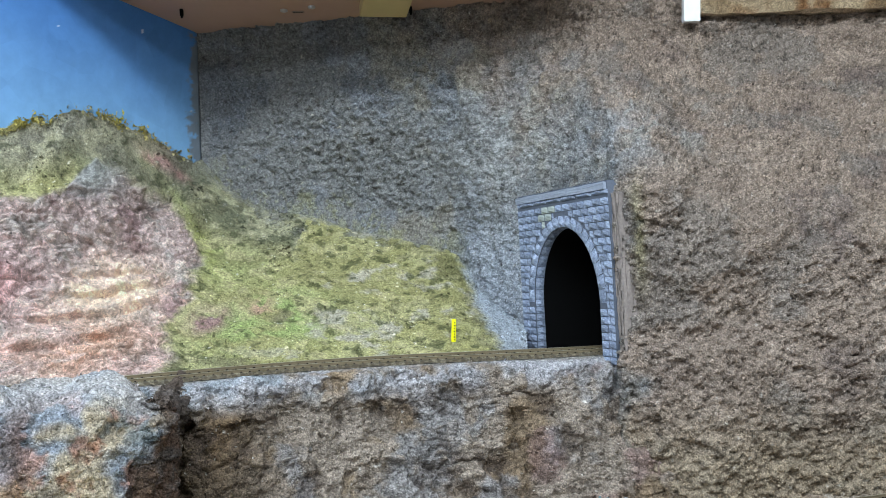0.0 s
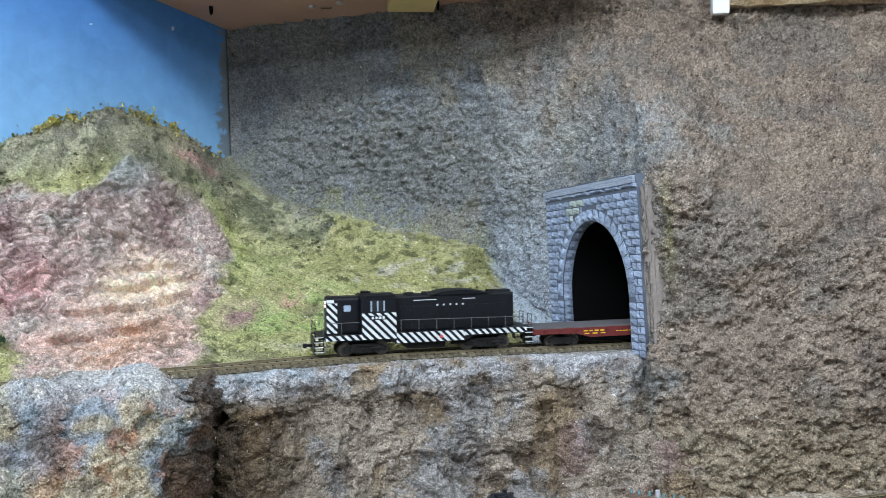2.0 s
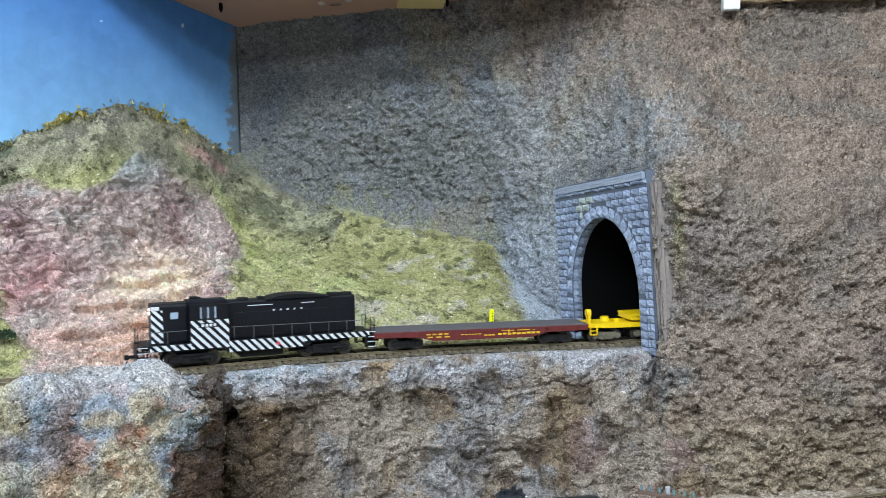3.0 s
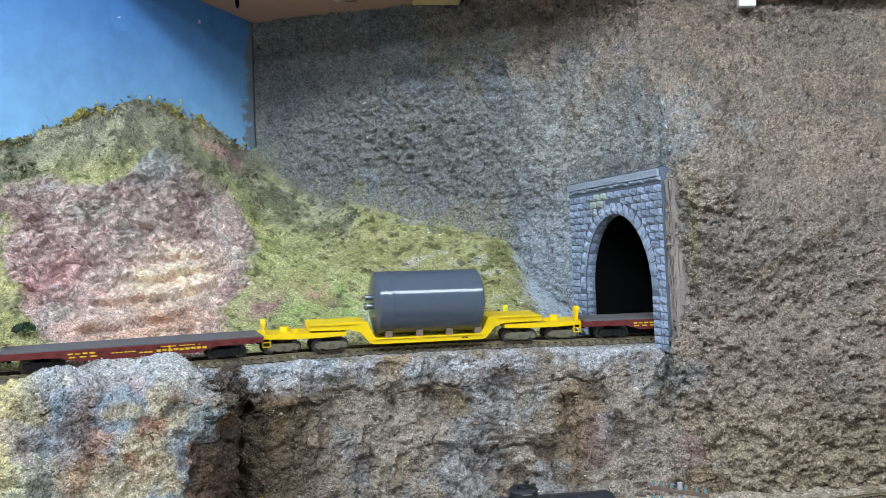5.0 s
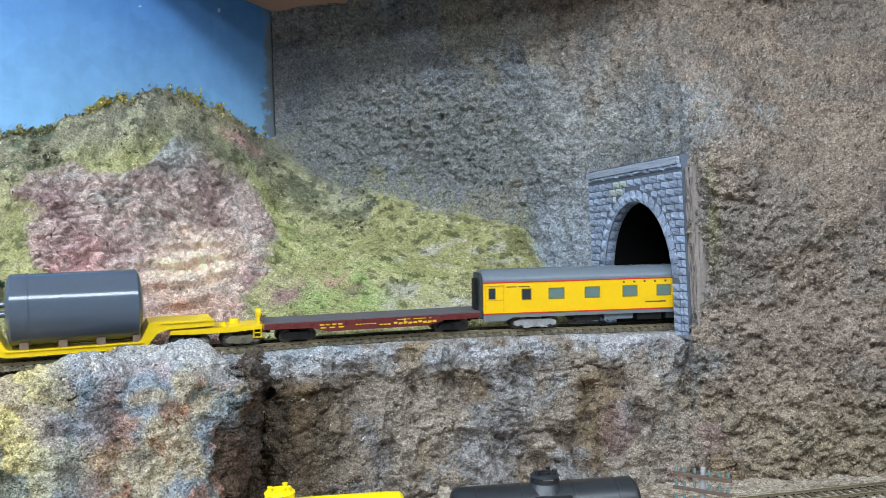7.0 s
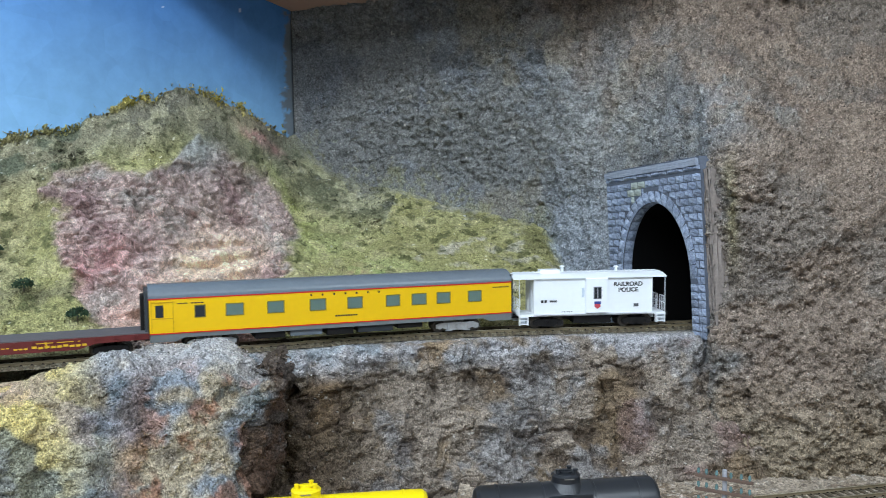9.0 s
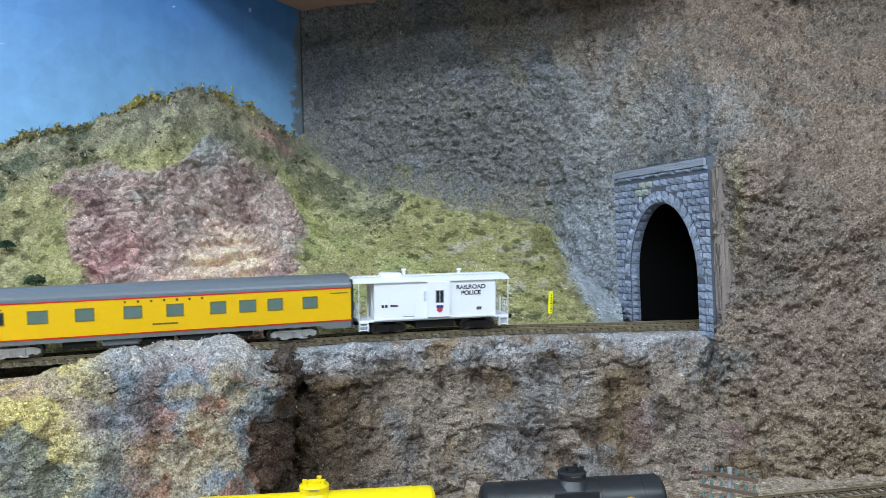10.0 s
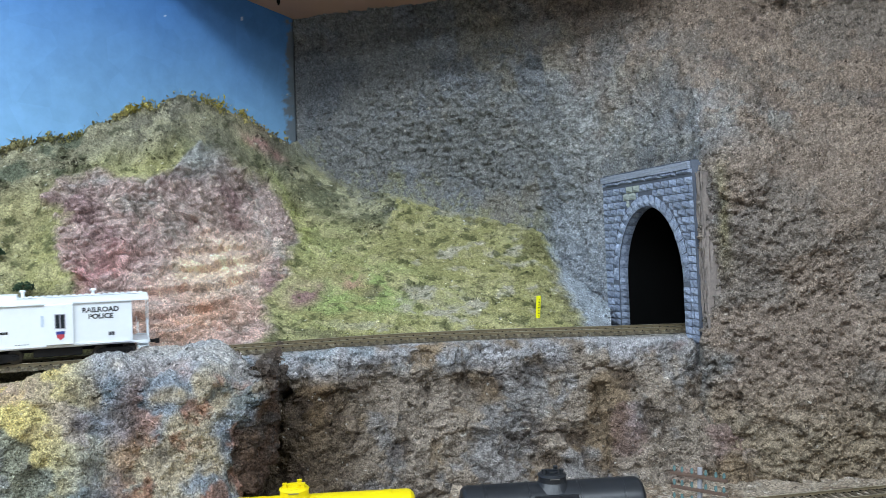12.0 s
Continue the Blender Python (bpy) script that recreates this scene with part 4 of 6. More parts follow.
    part("capping", bm, plain("cap_stone", tuple(rgb(150, 158, 172)), 0.85, vary=0.25, scale=260, bump=0.5), top)
    # tan plaster smeared down the near edge
    bm = BM()
    box(bm, (-0.0046, 0.0175, (PTOP + PBOT) / 2 - 0.006), (0.0086, 0.030, PTOP - PBOT - 0.012))
    bmesh.ops.subdivide_edges(bm, edges=bm.edges[:], cuts=15, use_grid_fill=True)
    for v in bm.verts:
        v.co += Vector((rnd.uniform(-1, 1), rnd.uniform(-1, 1), rnd.uniform(-1, 1))) * 0.0011
    part("edge_plaster", bm, plain("tan_plaster", tuple(rgb(134, 124, 118)), 0.95, vary=0.4, scale=420, bump=0.6), top, "rough tan plaster", True)
    # lining of the bore, near-black so its colour holds the tunnel's darkness
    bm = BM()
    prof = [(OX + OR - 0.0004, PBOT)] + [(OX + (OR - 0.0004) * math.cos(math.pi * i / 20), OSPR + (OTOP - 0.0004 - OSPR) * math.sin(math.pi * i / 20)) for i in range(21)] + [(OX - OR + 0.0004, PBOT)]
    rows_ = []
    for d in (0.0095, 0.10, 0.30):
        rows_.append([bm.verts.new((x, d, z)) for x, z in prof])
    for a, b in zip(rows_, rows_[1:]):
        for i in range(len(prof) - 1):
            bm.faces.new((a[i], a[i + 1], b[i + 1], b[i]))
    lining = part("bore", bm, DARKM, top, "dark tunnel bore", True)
    return top


build_portal()


# ---- track ----
RAILM = plain("weathered_rail", tuple(rgb(120, 108, 86)), 0.5, 0.3, vary=0.3, scale=150)
RAILTOP = plain("rail_head", tuple(rgb(170, 160, 140)), 0.3, 0.9, vary=0.1)
TIEM = plain("sleeper_brown", tuple(rgb(88, 79, 64)), 0.9, vary=0.35, scale=260, bump=0.4)


def sweep_rail(off, z0, path, up):
    """A rail along path(s) -> x, y, heading; foot, web and head."""
    prof = [(-0.0009, 0), (0.0009, 0), (0.0009, 0.0003), (0.0003, 0.0006), (0.0003, 0.0016), (0.0005, 0.0018), (0.0005, 0.0022), (0.00035, 0.0024),
            (-0.00035, 0.0024), (-0.0005, 0.0022), (-0.0005, 0.0018), (-0.0003, 0.0016), (-0.0003, 0.0006), (-0.0009, 0.0003)]
    bm = BM()
    prev = None
    for x, y, a in path(off):
        ring = [bm.verts.new((x - math.sin(a) * o, y + math.cos(a) * o, z0 + z + up(x))) for o, z in prof]
        if prev:
            for i in range(len(prof)):
                j = (i + 1) % len(prof)
                f = bm.faces.new((prev[i], prev[j], ring[j], ring[i]))
                f.material_index = 1 if i in (6, 7, 8) else 0
        prev = ring
    bmesh.ops.recalc_face_normals(bm, faces=bm.faces[:])
    return bm


def tie_mesh():
    bm = BM()
    box(bm, (0, 0, 0), (0.0027, 0.0300, 0.0020), 0.0002)
    me = bpy.data.meshes.new("sleeper")
    bm.to_mesh(me)
    bm.free()
    me.materials.append(TIEM)
    return me


TIE = tie_mesh()


def spikes():
    bm = BM()
    for o in (-0.0082, 0.0082):
        for d in (-0.0014, 0.0014):
            box(bm, (0, o + d, 0.0012), (0.0012, 0.0010, 0.0006))
    me = bpy.data.meshes.new("spikes")
    bm.to_mesh(me)
    bm.free()
    me.materials.append(DARKM)
    return me


SPIKE = spikes()


def build_track(label, path, ties, ztop, up=lambda x: 0.0):
    top = tagged(new("railway_track"), label, "track")
    for off in (-0.0085, 0.0085):
        r = part("rail", sweep_rail(off, ztop - 0.0024, path, up), RAILM, top, "", False)
        r.data.materials.append(RAILTOP)
    for x, y, a in ties:
        t = new("sleeper", TIE)
        t.parent = top
        t.matrix_basis = pose(x, y, ztop - 0.0034 + float(up(x)), 0, 0, math.degrees(a) + random.uniform(-1.2, 1.2))
        k = new("spikes", SPIKE)
        k.parent = t
    return top


main_ties = [on_line(s) for s in np.arange(-0.46, 0.62, 0.0072)]
build_track("brown weathered single railway track curving into the tunnel",
            lambda off: [on_line(s, off) for s in np.concatenate([np.arange(-1.74, 0.0, 0.03), np.arange(0, 0.3, 0.008), np.arange(0.3, 1.95, 0.05)])], main_ties, 0.0, line_zx)


def build_ballast():
    u, v = mesh_uv(np.arange(-1.7, 0.75, 0.0022), np.linspace(-1, 1, 26))
    x, y, a = on_line(u, v * 0.0155)
    P = np.stack([x, y, -0.0026 + line_z(u) - 0.0020 * np.abs(v) ** 8], -1)
    P[..., 2] += 0.0007 * fbm(P, 0.003, 2, 0.6, 160)
    c = lerp(rgb(150, 142, 120), rgb(118, 108, 86), blotch(P, 0.01, 161, -0.2, 0.2))
    c = lerp(c, rgb(96, 88, 76), step(-0.6, -0.9, v) * 0.8)
    tagged(sheet("ballast", P, c, GRAVEL), "olive-grey fine ballast between the sleepers", "ballast", kind="stuff")


build_ballast()


def straight(x0, y0, a, s0, s1):
    return lambda off: [(x0 + math.cos(a) * s - math.sin(a) * off, y0 + math.sin(a) * s + math.cos(a) * off, a) for s in np.linspace(s0, s1, 12)]


YA = math.atan2(0.045, 0.162)
LOW = -0.1135
low_a = straight(-0.056, 0.280, YA, -0.9, 0.75)
build_track("dark low yard track under the tank cars", low_a,
            [(-0.056 + math.cos(YA) * s, 0.280 + math.sin(YA) * s, YA) for s in np.arange(-0.12, 0.5, 0.0072)], LOW)
YB = math.atan2(0.043, 0.116)
low_b = straight(0.229, 0.424, YB, -0.9, 0.75)
build_track("brown low yard track at the foot of the rock", low_b,
            [(0.229 + math.cos(YB) * s, 0.424 + math.sin(YB) * s, YB) for s in np.arange(-0.14, 0.4, 0.0072)], LOW)

# ---- rolling stock ----
BLACK = plain("loco_black", (0.006, 0.0065, 0.009), 0.42, vary=0.2, spec=0.22)
BLACKD = plain("underframe_black", (0.011, 0.010, 0.010), 0.7, vary=0.3, spec=0.2)
WHITE = plain("stripe_white", (0.62, 0.64, 0.66), 0.5)
BRIGHT = plain("caboose_white", (0.84, 0.87, 0.90), 0.4, vary=0.03)
GLASSD = plain("dark_glass", (0.02, 0.025, 0.03), 0.1)
GLASSG = plain("green_grey_glass", tuple(rgb(96, 116, 108)), 0.15, vary=0.1, scale=120)
SILVER = plain("silver_paint", (0.55, 0.56, 0.57), 0.35, 0.7, vary=0.25, scale=400)
YELLOW = plain("armour_yellow", tuple(rgb(232, 184, 12)), 0.35, vary=0.05)
BRIGHTY = plain("bright_yellow", tuple(rgb(228, 190, 14)), 0.38, vary=0.06)
RED = plain("red_line", tuple(rgb(196, 40, 30)), 0.4)
ROOFG = plain("roof_grey", tuple(rgb(104, 112, 120)), 0.22, vary=0.1)
ENDG = plain("end_grey", tuple(rgb(48, 52, 56)), 0.5)
TANKG = plain("load_grey", tuple(rgb(74, 82, 94)), 0.13, vary=0.06, spec=0.6)
OXIDE = plain("oxide_red", tuple(rgb(96, 34, 32)), 0.55, vary=0.18)
DECKG = plain("deck_grey", tuple(rgb(88, 84, 86)), 0.8, vary=0.25, scale=500)
LETTER = plain("letter_yellow", tuple(rgb(214, 170, 40)), 0.5)
INK = plain("black_ink", (0.015, 0.015, 0.018), 0.5)
BLUEM = plain("shield_blue", tuple(rgb(50, 60, 130)), 0.5)
REDM = plain("shield_red", tuple(rgb(190, 70, 80)), 0.5)
TRUCKG = plain("truck_grey", tuple(rgb(98, 92, 76)), 0.7, vary=0.3, scale=500)
SADDLE = plain("saddle_brown", tuple(rgb(120, 100, 84)), 0.8, vary=0.2)
WHEELM = plain("wheel_steel", (0.10, 0.09, 0.08), 0.45, 0.8)


def lamp_mat():
    m, n, l, b = nodes_of("headlight_glow")
    b.inputs["Emission Color"].default_value = (1.0, 0.82, 0.55, 1)
    b.inputs["Emission Strength"].default_value = 3.0
    return m


GLOW = lamp_mat()
WHEELSETS, TRUCKS, CARS = [], [], []


def wheelset(parent, x, r):
    bm = BM()
    rod(bm, (0, -0.0120, 0), (0, 0.0120, 0), 0.0009, 8)
    for sy in (-1, 1):
        rod(bm, (0, sy * 0.0075, 0), (0, sy * 0.0096, 0), r, 20)
        rod(bm, (0, sy * 0.0070, 0), (0, sy * 0.0076, 0), r + 0.0006, 20)
        for i in range(5):
            a = i * math.tau / 5
            rod(bm, (math.cos(a) * r * 0.62, sy * 0.0095, math.sin(a) * r * 0.62), (math.cos(a) * r * 0.62, sy * 0.0099, math.sin(a) * r * 0.62), r * 0.12, 6)
    ob = part("wheelset", bm, WHEELM, parent)
    ob.location = (x, 0, r)
    WHEELSETS.append((ob, x, r))
    return ob


def truck(car, x, mat, base=0.0205, r=0.0048, kind="freight"):
    bm = BM()
    h = base / 2
    box(bm, (0, 0, r + 0.002), (0.005, 0.021, 0.003), 0.0005)
    for sy in (-1, 1):
        y0, y1 = sy * 0.0108, sy * 0.0128
        prism(bm, [(-h - 0.003, r + 0.0018), (-h + 0.001, r + 0.0034), (h - 0.001, r + 0.0034), (h + 0.003, r + 0.0018), (h + 0.003, r - 0.0012), (h - 0.002, r - 0.0010),
                   (h * 0.42, r - 0.0030), (-h * 0.42, r - 0.0030), (-h + 0.002, r - 0.0010), (-h - 0.003, r - 0.0012)], y0, y1)
        for q in (-h, h):
            rod(bm, (q, sy * 0.0125, r), (q, sy * 0.0140, r), 0.0019, 10)
            box(bm, (q, sy * 0.0131, r), (0.0034, 0.0016, 0.0034), 0.0004)
        for q in (-0.0016, 0.0, 0.0016):
            rod(bm, (q, sy * 0.0132, r - 0.0022), (q, sy * 0.0132, r + 0.0016), 0.0007, 6)
        if kind == "long":
            box(bm, (0, sy * 0.0130, r + 0.0030), (base * 0.9, 0.0014, 0.0014), 0.0003)
            for q in (-h * 0.5, h * 0.5):
                rod(bm, (q, sy * 0.0134, r - 0.0025), (q, sy * 0.0134, r + 0.003), 0.0013, 8)
                box(bm, (q, sy * 0.0134, r - 0.0030), (0.006, 0.0016, 0.0012), 0.0003)
        if kind == "diesel":
            box(bm, (0, sy * 0.0126, r + 0.0036), (base * 0.72, 0.0018, 0.0022), 0.0004)
            for q in (-h * 0.62, h * 0.62):
                box(bm, (q, sy * 0.0138, r + 0.0006), (0.0040, 0.0016, 0.0052), 0.0005)
            rod(bm, (h * 0.3, sy * 0.0142, r + 0.001), (h * 0.8, sy * 0.0142, r + 0.001), 0.0012, 8)
    ob = part("truck", bm, mat, car)
    ob.location = (x, 0, 0)
    TRUCKS.append((ob, x, car))
    for q in (-h, h):
        wheelset(ob, q, r)
    return ob


def coupler(car, x, sign):
    bm = BM()
    box(bm, (x, 0, 0.0092), (0.008, 0.0022, 0.0022), 0.0004)
    box(bm, (x + sign * 0.0042, 0, 0.0090), (0.0032, 0.0040, 0.0036), 0.0008)
    part("coupler", bm, BLACKD, car)


def bars(car, name, x0, x1, z, h, y, mat, count, gap=0.35, jitter=0.0):
    """Writing too small to read: bars of its size."""
    w = (x1 - x0) / count
    bm = BM()
    for i in range(count):
        box(bm, (x0 + w * (i + 0.5), y, z + (random.uniform(-jitter, jitter) if jitter else 0)), (w * (1 - gap), 0.0003, h))
    return part(name, bm, mat, car)


def clipped(pts, lim, axis, keep_less):
    out = []
    for p, q in zip(pts, pts[1:] + pts[:1]):
        ip, iq = ((p[axis] <= lim) == keep_less or p[axis] == lim), ((q[axis] <= lim) == keep_less or q[axis] == lim)
        if ip:
            out.append(p)
        if ip != iq:
            t = (lim - p[axis]) / (q[axis] - p[axis])
            out.append((p[0] + t * (q[0] - p[0]), p[1] + t * (q[1] - p[1])))
    return out


def stripes(car, z0, z1, x0, x1, y, pitch, mat=None, name="warning_stripes"):
    """Bars slanting down to the rear within a panel of a side."""
    bm = BM()
    k = z1 - z0
    x = x0 - k
    while x < x1:
        pts = [(x, z1), (x + pitch * 0.5, z1), (x + pitch * 0.5 + k, z0), (x + k, z0)]
        pts = clipped(pts, x0, 0, False)
        pts = clipped(pts, x1, 0, True) if len(pts) > 2 else pts
        if len(pts) > 2 and max(p[0] for p in pts) - min(p[0] for p in pts) > 0.0004:
            prism(bm, pts, y - 0.00012, y + 0.00012)
        x += pitch
    return part(name, bm, mat or WHITE, car)


def car_root(name, label, category, centre, half, trucks):
    top = tagged(new(name), label, category, "cars of the train")
    top.scale = (0.985, 1, 1)
    CARS.append((top, centre, trucks))
    return top


def build_loco():
    c = car_root("diesel_locomotive", "black model diesel locomotive with white zebra warning stripes", "locomotive", 0.4635, 0.094, 0.0535)
    bm = BM()
    box(bm, (0, 0, 0.0168), (0.182, 0.0335, 0.0032), 0.0004)
    box(bm, (0, 0, 0.0125), (0.15, 0.010, 0.006), 0.0005)
    part("frame", bm, BLACK, c)
    for sy in (-1, 1):
        bm = BM()
        prism(bm, [(-0.086, 0.0186), (-0.086, 0.0140), (-0.032, 0.0140), (-0.027, 0.0098), (0.034, 0.0098), (0.040, 0.0140), (0.088, 0.0140), (0.088, 0.0186)], sy * 0.0166, sy * 0.0174)
        part("side_sill", bm, BLACK, c)
        stripes(c, 0.0142, 0.0185, -0.085, -0.055, sy * 0.0176, 0.0062)
        stripes(c, 0.0142, 0.0356, -0.0550, -0.0262, sy * 0.0178, 0.0066)
        stripes(c, 0.0101, 0.0185, -0.0262, 0.033, sy * 0.0176, 0.0062)
        stripes(c, 0.0142, 0.0185, 0.033, 0.088, sy * 0.0176, 0.0062)
        stripes(c, 0.0195, 0.0440, -0.0832, -0.0745, sy * 0.0106, 0.0062)
        bm = BM()
        box(bm, (-0.0415, sy * 0.0179, 0.0318), (0.015, 0.0003, 0.0034))
        part("number_plate", bm, BLACK, c)
        bars(c, "number_bars", -0.0475, -0.0355, 0.0318, 0.0020, sy * 0.01815, WHITE, 4)
        # cab window
        bm = BM()
        box(bm, (-0.0418, sy * 0.0174, 0.0412), (0.0110, 0.0006, 0.0085), 0.0002)
        w = part("cab_window", bm, GLASSD, c)
        for x in (-0.0472, -0.0418, -0.0364):
            bm = BM()
            box(bm, (x, sy * 0.0178, 0.0412), (0.0012, 0.0005, 0.0085))
            part("sash", bm, plain("sash_grey", tuple(rgb(140, 150, 165)), 0.5), w)
        bars(c, "name_bars", 0.008, 0.036, 0.0395, 0.0014, sy * 0.0104, WHITE, 5, 0.72)
        for x0, x1 in ((-0.010, 0.010), (0.033, 0.044)):
            bm = BM()
            box(bm, ((x0 + x1) / 2, sy * 0.0104, 0.0440), (x1 - x0, 0.0004, 0.0006))
            part("grille_edge", bm, WHITE, c)
        bm = BM()
        box(bm, (-0.066, sy * 0.0104, 0.0395), (0.0058, 0.0005, 0.0050), 0.0004)
        part("emblem", bm, plain("emblem", tuple(rgb(150, 165, 185)), 0.5), c)
        bm = BM()
        rod(bm, (0.012, sy * 0.0178, 0.0140), (0.012, sy * 0.0182, 0.0140), 0.0016, 10)
        part("filler_cap", bm, REDM, c)
        # doors in the hood
        for i in range(9):
            bm = BM()
            box(bm, (-0.017 + i * 0.0105, sy * 0.0102, 0.0300), (0.0088, 0.0005, 0.0180), 0.0002)
            part("hood_door", bm, BLACK, c)
        # handrails
        bm = BM()
        rod(bm, (-0.024, sy * 0.0166, 0.0290), (0.085, sy * 0.0166, 0.0275), 0.00028, 6)
        for i in range(8):
            x = -0.022 + i * 0.0152
            rod(bm, (x, sy * 0.0166, 0.0184), (x, sy * 0.0166, 0.0287), 0.00025, 6)
        rod(bm, (-0.087, sy * 0.0166, 0.0285), (-0.057, sy * 0.0166, 0.0285), 0.00028, 6)
        for x in (-0.0865, -0.072):
            rod(bm, (x, sy * 0.0166, 0.0184), (x, sy * 0.0166, 0.0285), 0.00025, 6)
        part("handrail", bm, plain("rail_grey", (0.10, 0.10, 0.10), 0.4), c)
        for sx in (-1, 1):
            bm = BM()
            for k in range(4):
                box(bm, (sx * 0.0905, sy * 0.0138, 0.0055 + k * 0.0040), (0.0070, 0.0060, 0.0006))
            box(bm, (sx * 0.0868, sy * 0.0138, 0.0110), (0.0006, 0.0064, 0.0130))
            st = part("step_well", bm, BLACK, c)
            bm = BM()
            for k in range(4):
                box(bm, (sx * 0.0905, sy * 0.0169, 0.0055 + k * 0.0040), (0.0072, 0.0004, 0.0006))
            part("tread_edge", bm, WHITE, st)
    bm = BM()
    box(bm, (-0.0692, 0, 0.0335), (0.0280, 0.0205, 0.0300), 0.0022)
    part("short_hood", bm, BLACK, c)
    bm = BM()
    box(bm, (0.0265, 0, 0.0333), (0.1050, 0.0202, 0.0296), 0.0016)
    part("long_hood", bm, BLACK, c)
    bm = BM()
    prism(bm, [(y, z) for y, z in ((-0.0172, 0.0186), (-0.0172, 0.0470), (-0.0125, 0.0492), (-0.005, 0.0503), (0.005, 0.0503), (0.0125, 0.0492), (0.0172, 0.0470), (0.0172, 0.0186))], -0.0145, 0.0145)
    bm.transform(pose(-0.0410, 0, 0, 0, 0, 90))
    part("cab", bm, BLACK, c)
    bm = BM()
    prism(bm, [(0.004, 0.0478), (0.014, 0.0502), (0.022, 0.0512), (0.036, 0.0512), (0.046, 0.0500), (0.058, 0.0478)], -0.0115, 0.0115)
    part("brake_blister", bm, BLACK, c)
    for x in (-0.012, 0.066, 0.0745):
        bm = BM()
        rod(bm, (x, 0, 0.0478), (x, 0, 0.0496), 0.0048, 18, 0.0044)
        part("roof_fan", bm, BLACKD, c)
    for x in (0.002, 0.060):
        bm = BM()
        box(bm, (x, 0, 0.0488), (0.004, 0.008, 0.0022), 0.0004)
        part("exhaust_stack", bm, BLACKD, c)
    bm = BM()
    for k, x in enumerate((-0.0005, 0.0015, 0.0035)):
        rod(bm, (-0.047 + x, 0.004, 0.0505), (-0.052 + x, 0.004, 0.0512), 0.0007, 8, 0.0012)
    part("air_horn", bm, BLACKD, c)
    for z in (0.0415, 0.0445):
        bm = BM()
        rod(bm, (-0.0833, -0.0035, z), (-0.0840, -0.0035, z), 0.0011, 12)
        part("headlight", bm, GLOW, c, "glowing warm white headlight")
    for y in (-0.008, 0.008):
        bm = BM()
        box(bm, (-0.0800, y * 1.2, 0.0455), (0.006, 0.003, 0.0026), 0.0004)
        part("number_board", bm, WHITE, c)
    for sx in (-1, 1):
        bm = BM()
        box(bm, (sx * 0.0938, 0, 0.0100), (0.0012, 0.030, 0.0130), 0.0003)
        part("pilot", bm, BLACK, c)
        bm = BM()
        for y in (-0.0155, -0.006, 0.006, 0.0155):
            rod(bm, (sx * 0.0932, y, 0.0165), (sx * 0.0932, y, 0.0285), 0.0003, 6)
        rod(bm, (sx * 0.0932, -0.0155, 0.0285), (sx * 0.0932, -0.006, 0.0285), 0.0003, 6)
        rod(bm, (sx * 0.0932, 0.0155, 0.0285), (sx * 0.0932, 0.006, 0.0285), 0.0003, 6)
        part("end_rail", bm, BLACK, c)
        coupler(c, sx * 0.0965, sx)
        truck(c, sx * 0.0535, BLACKD, 0.0315, 0.0056, "diesel")
    bm = BM()
    box(bm, (0, 0, 0.0078), (0.034, 0.026, 0.0070), 0.0014)
    part("fuel_tank", bm, BLACKD, c)
    bm = BM()
    rod(bm, (0.022, -0.011, 0.0072), (0.034, -0.011, 0.0072), 0.0014, 8)
    part("air_tank", bm, BLACKD, c)
    return c


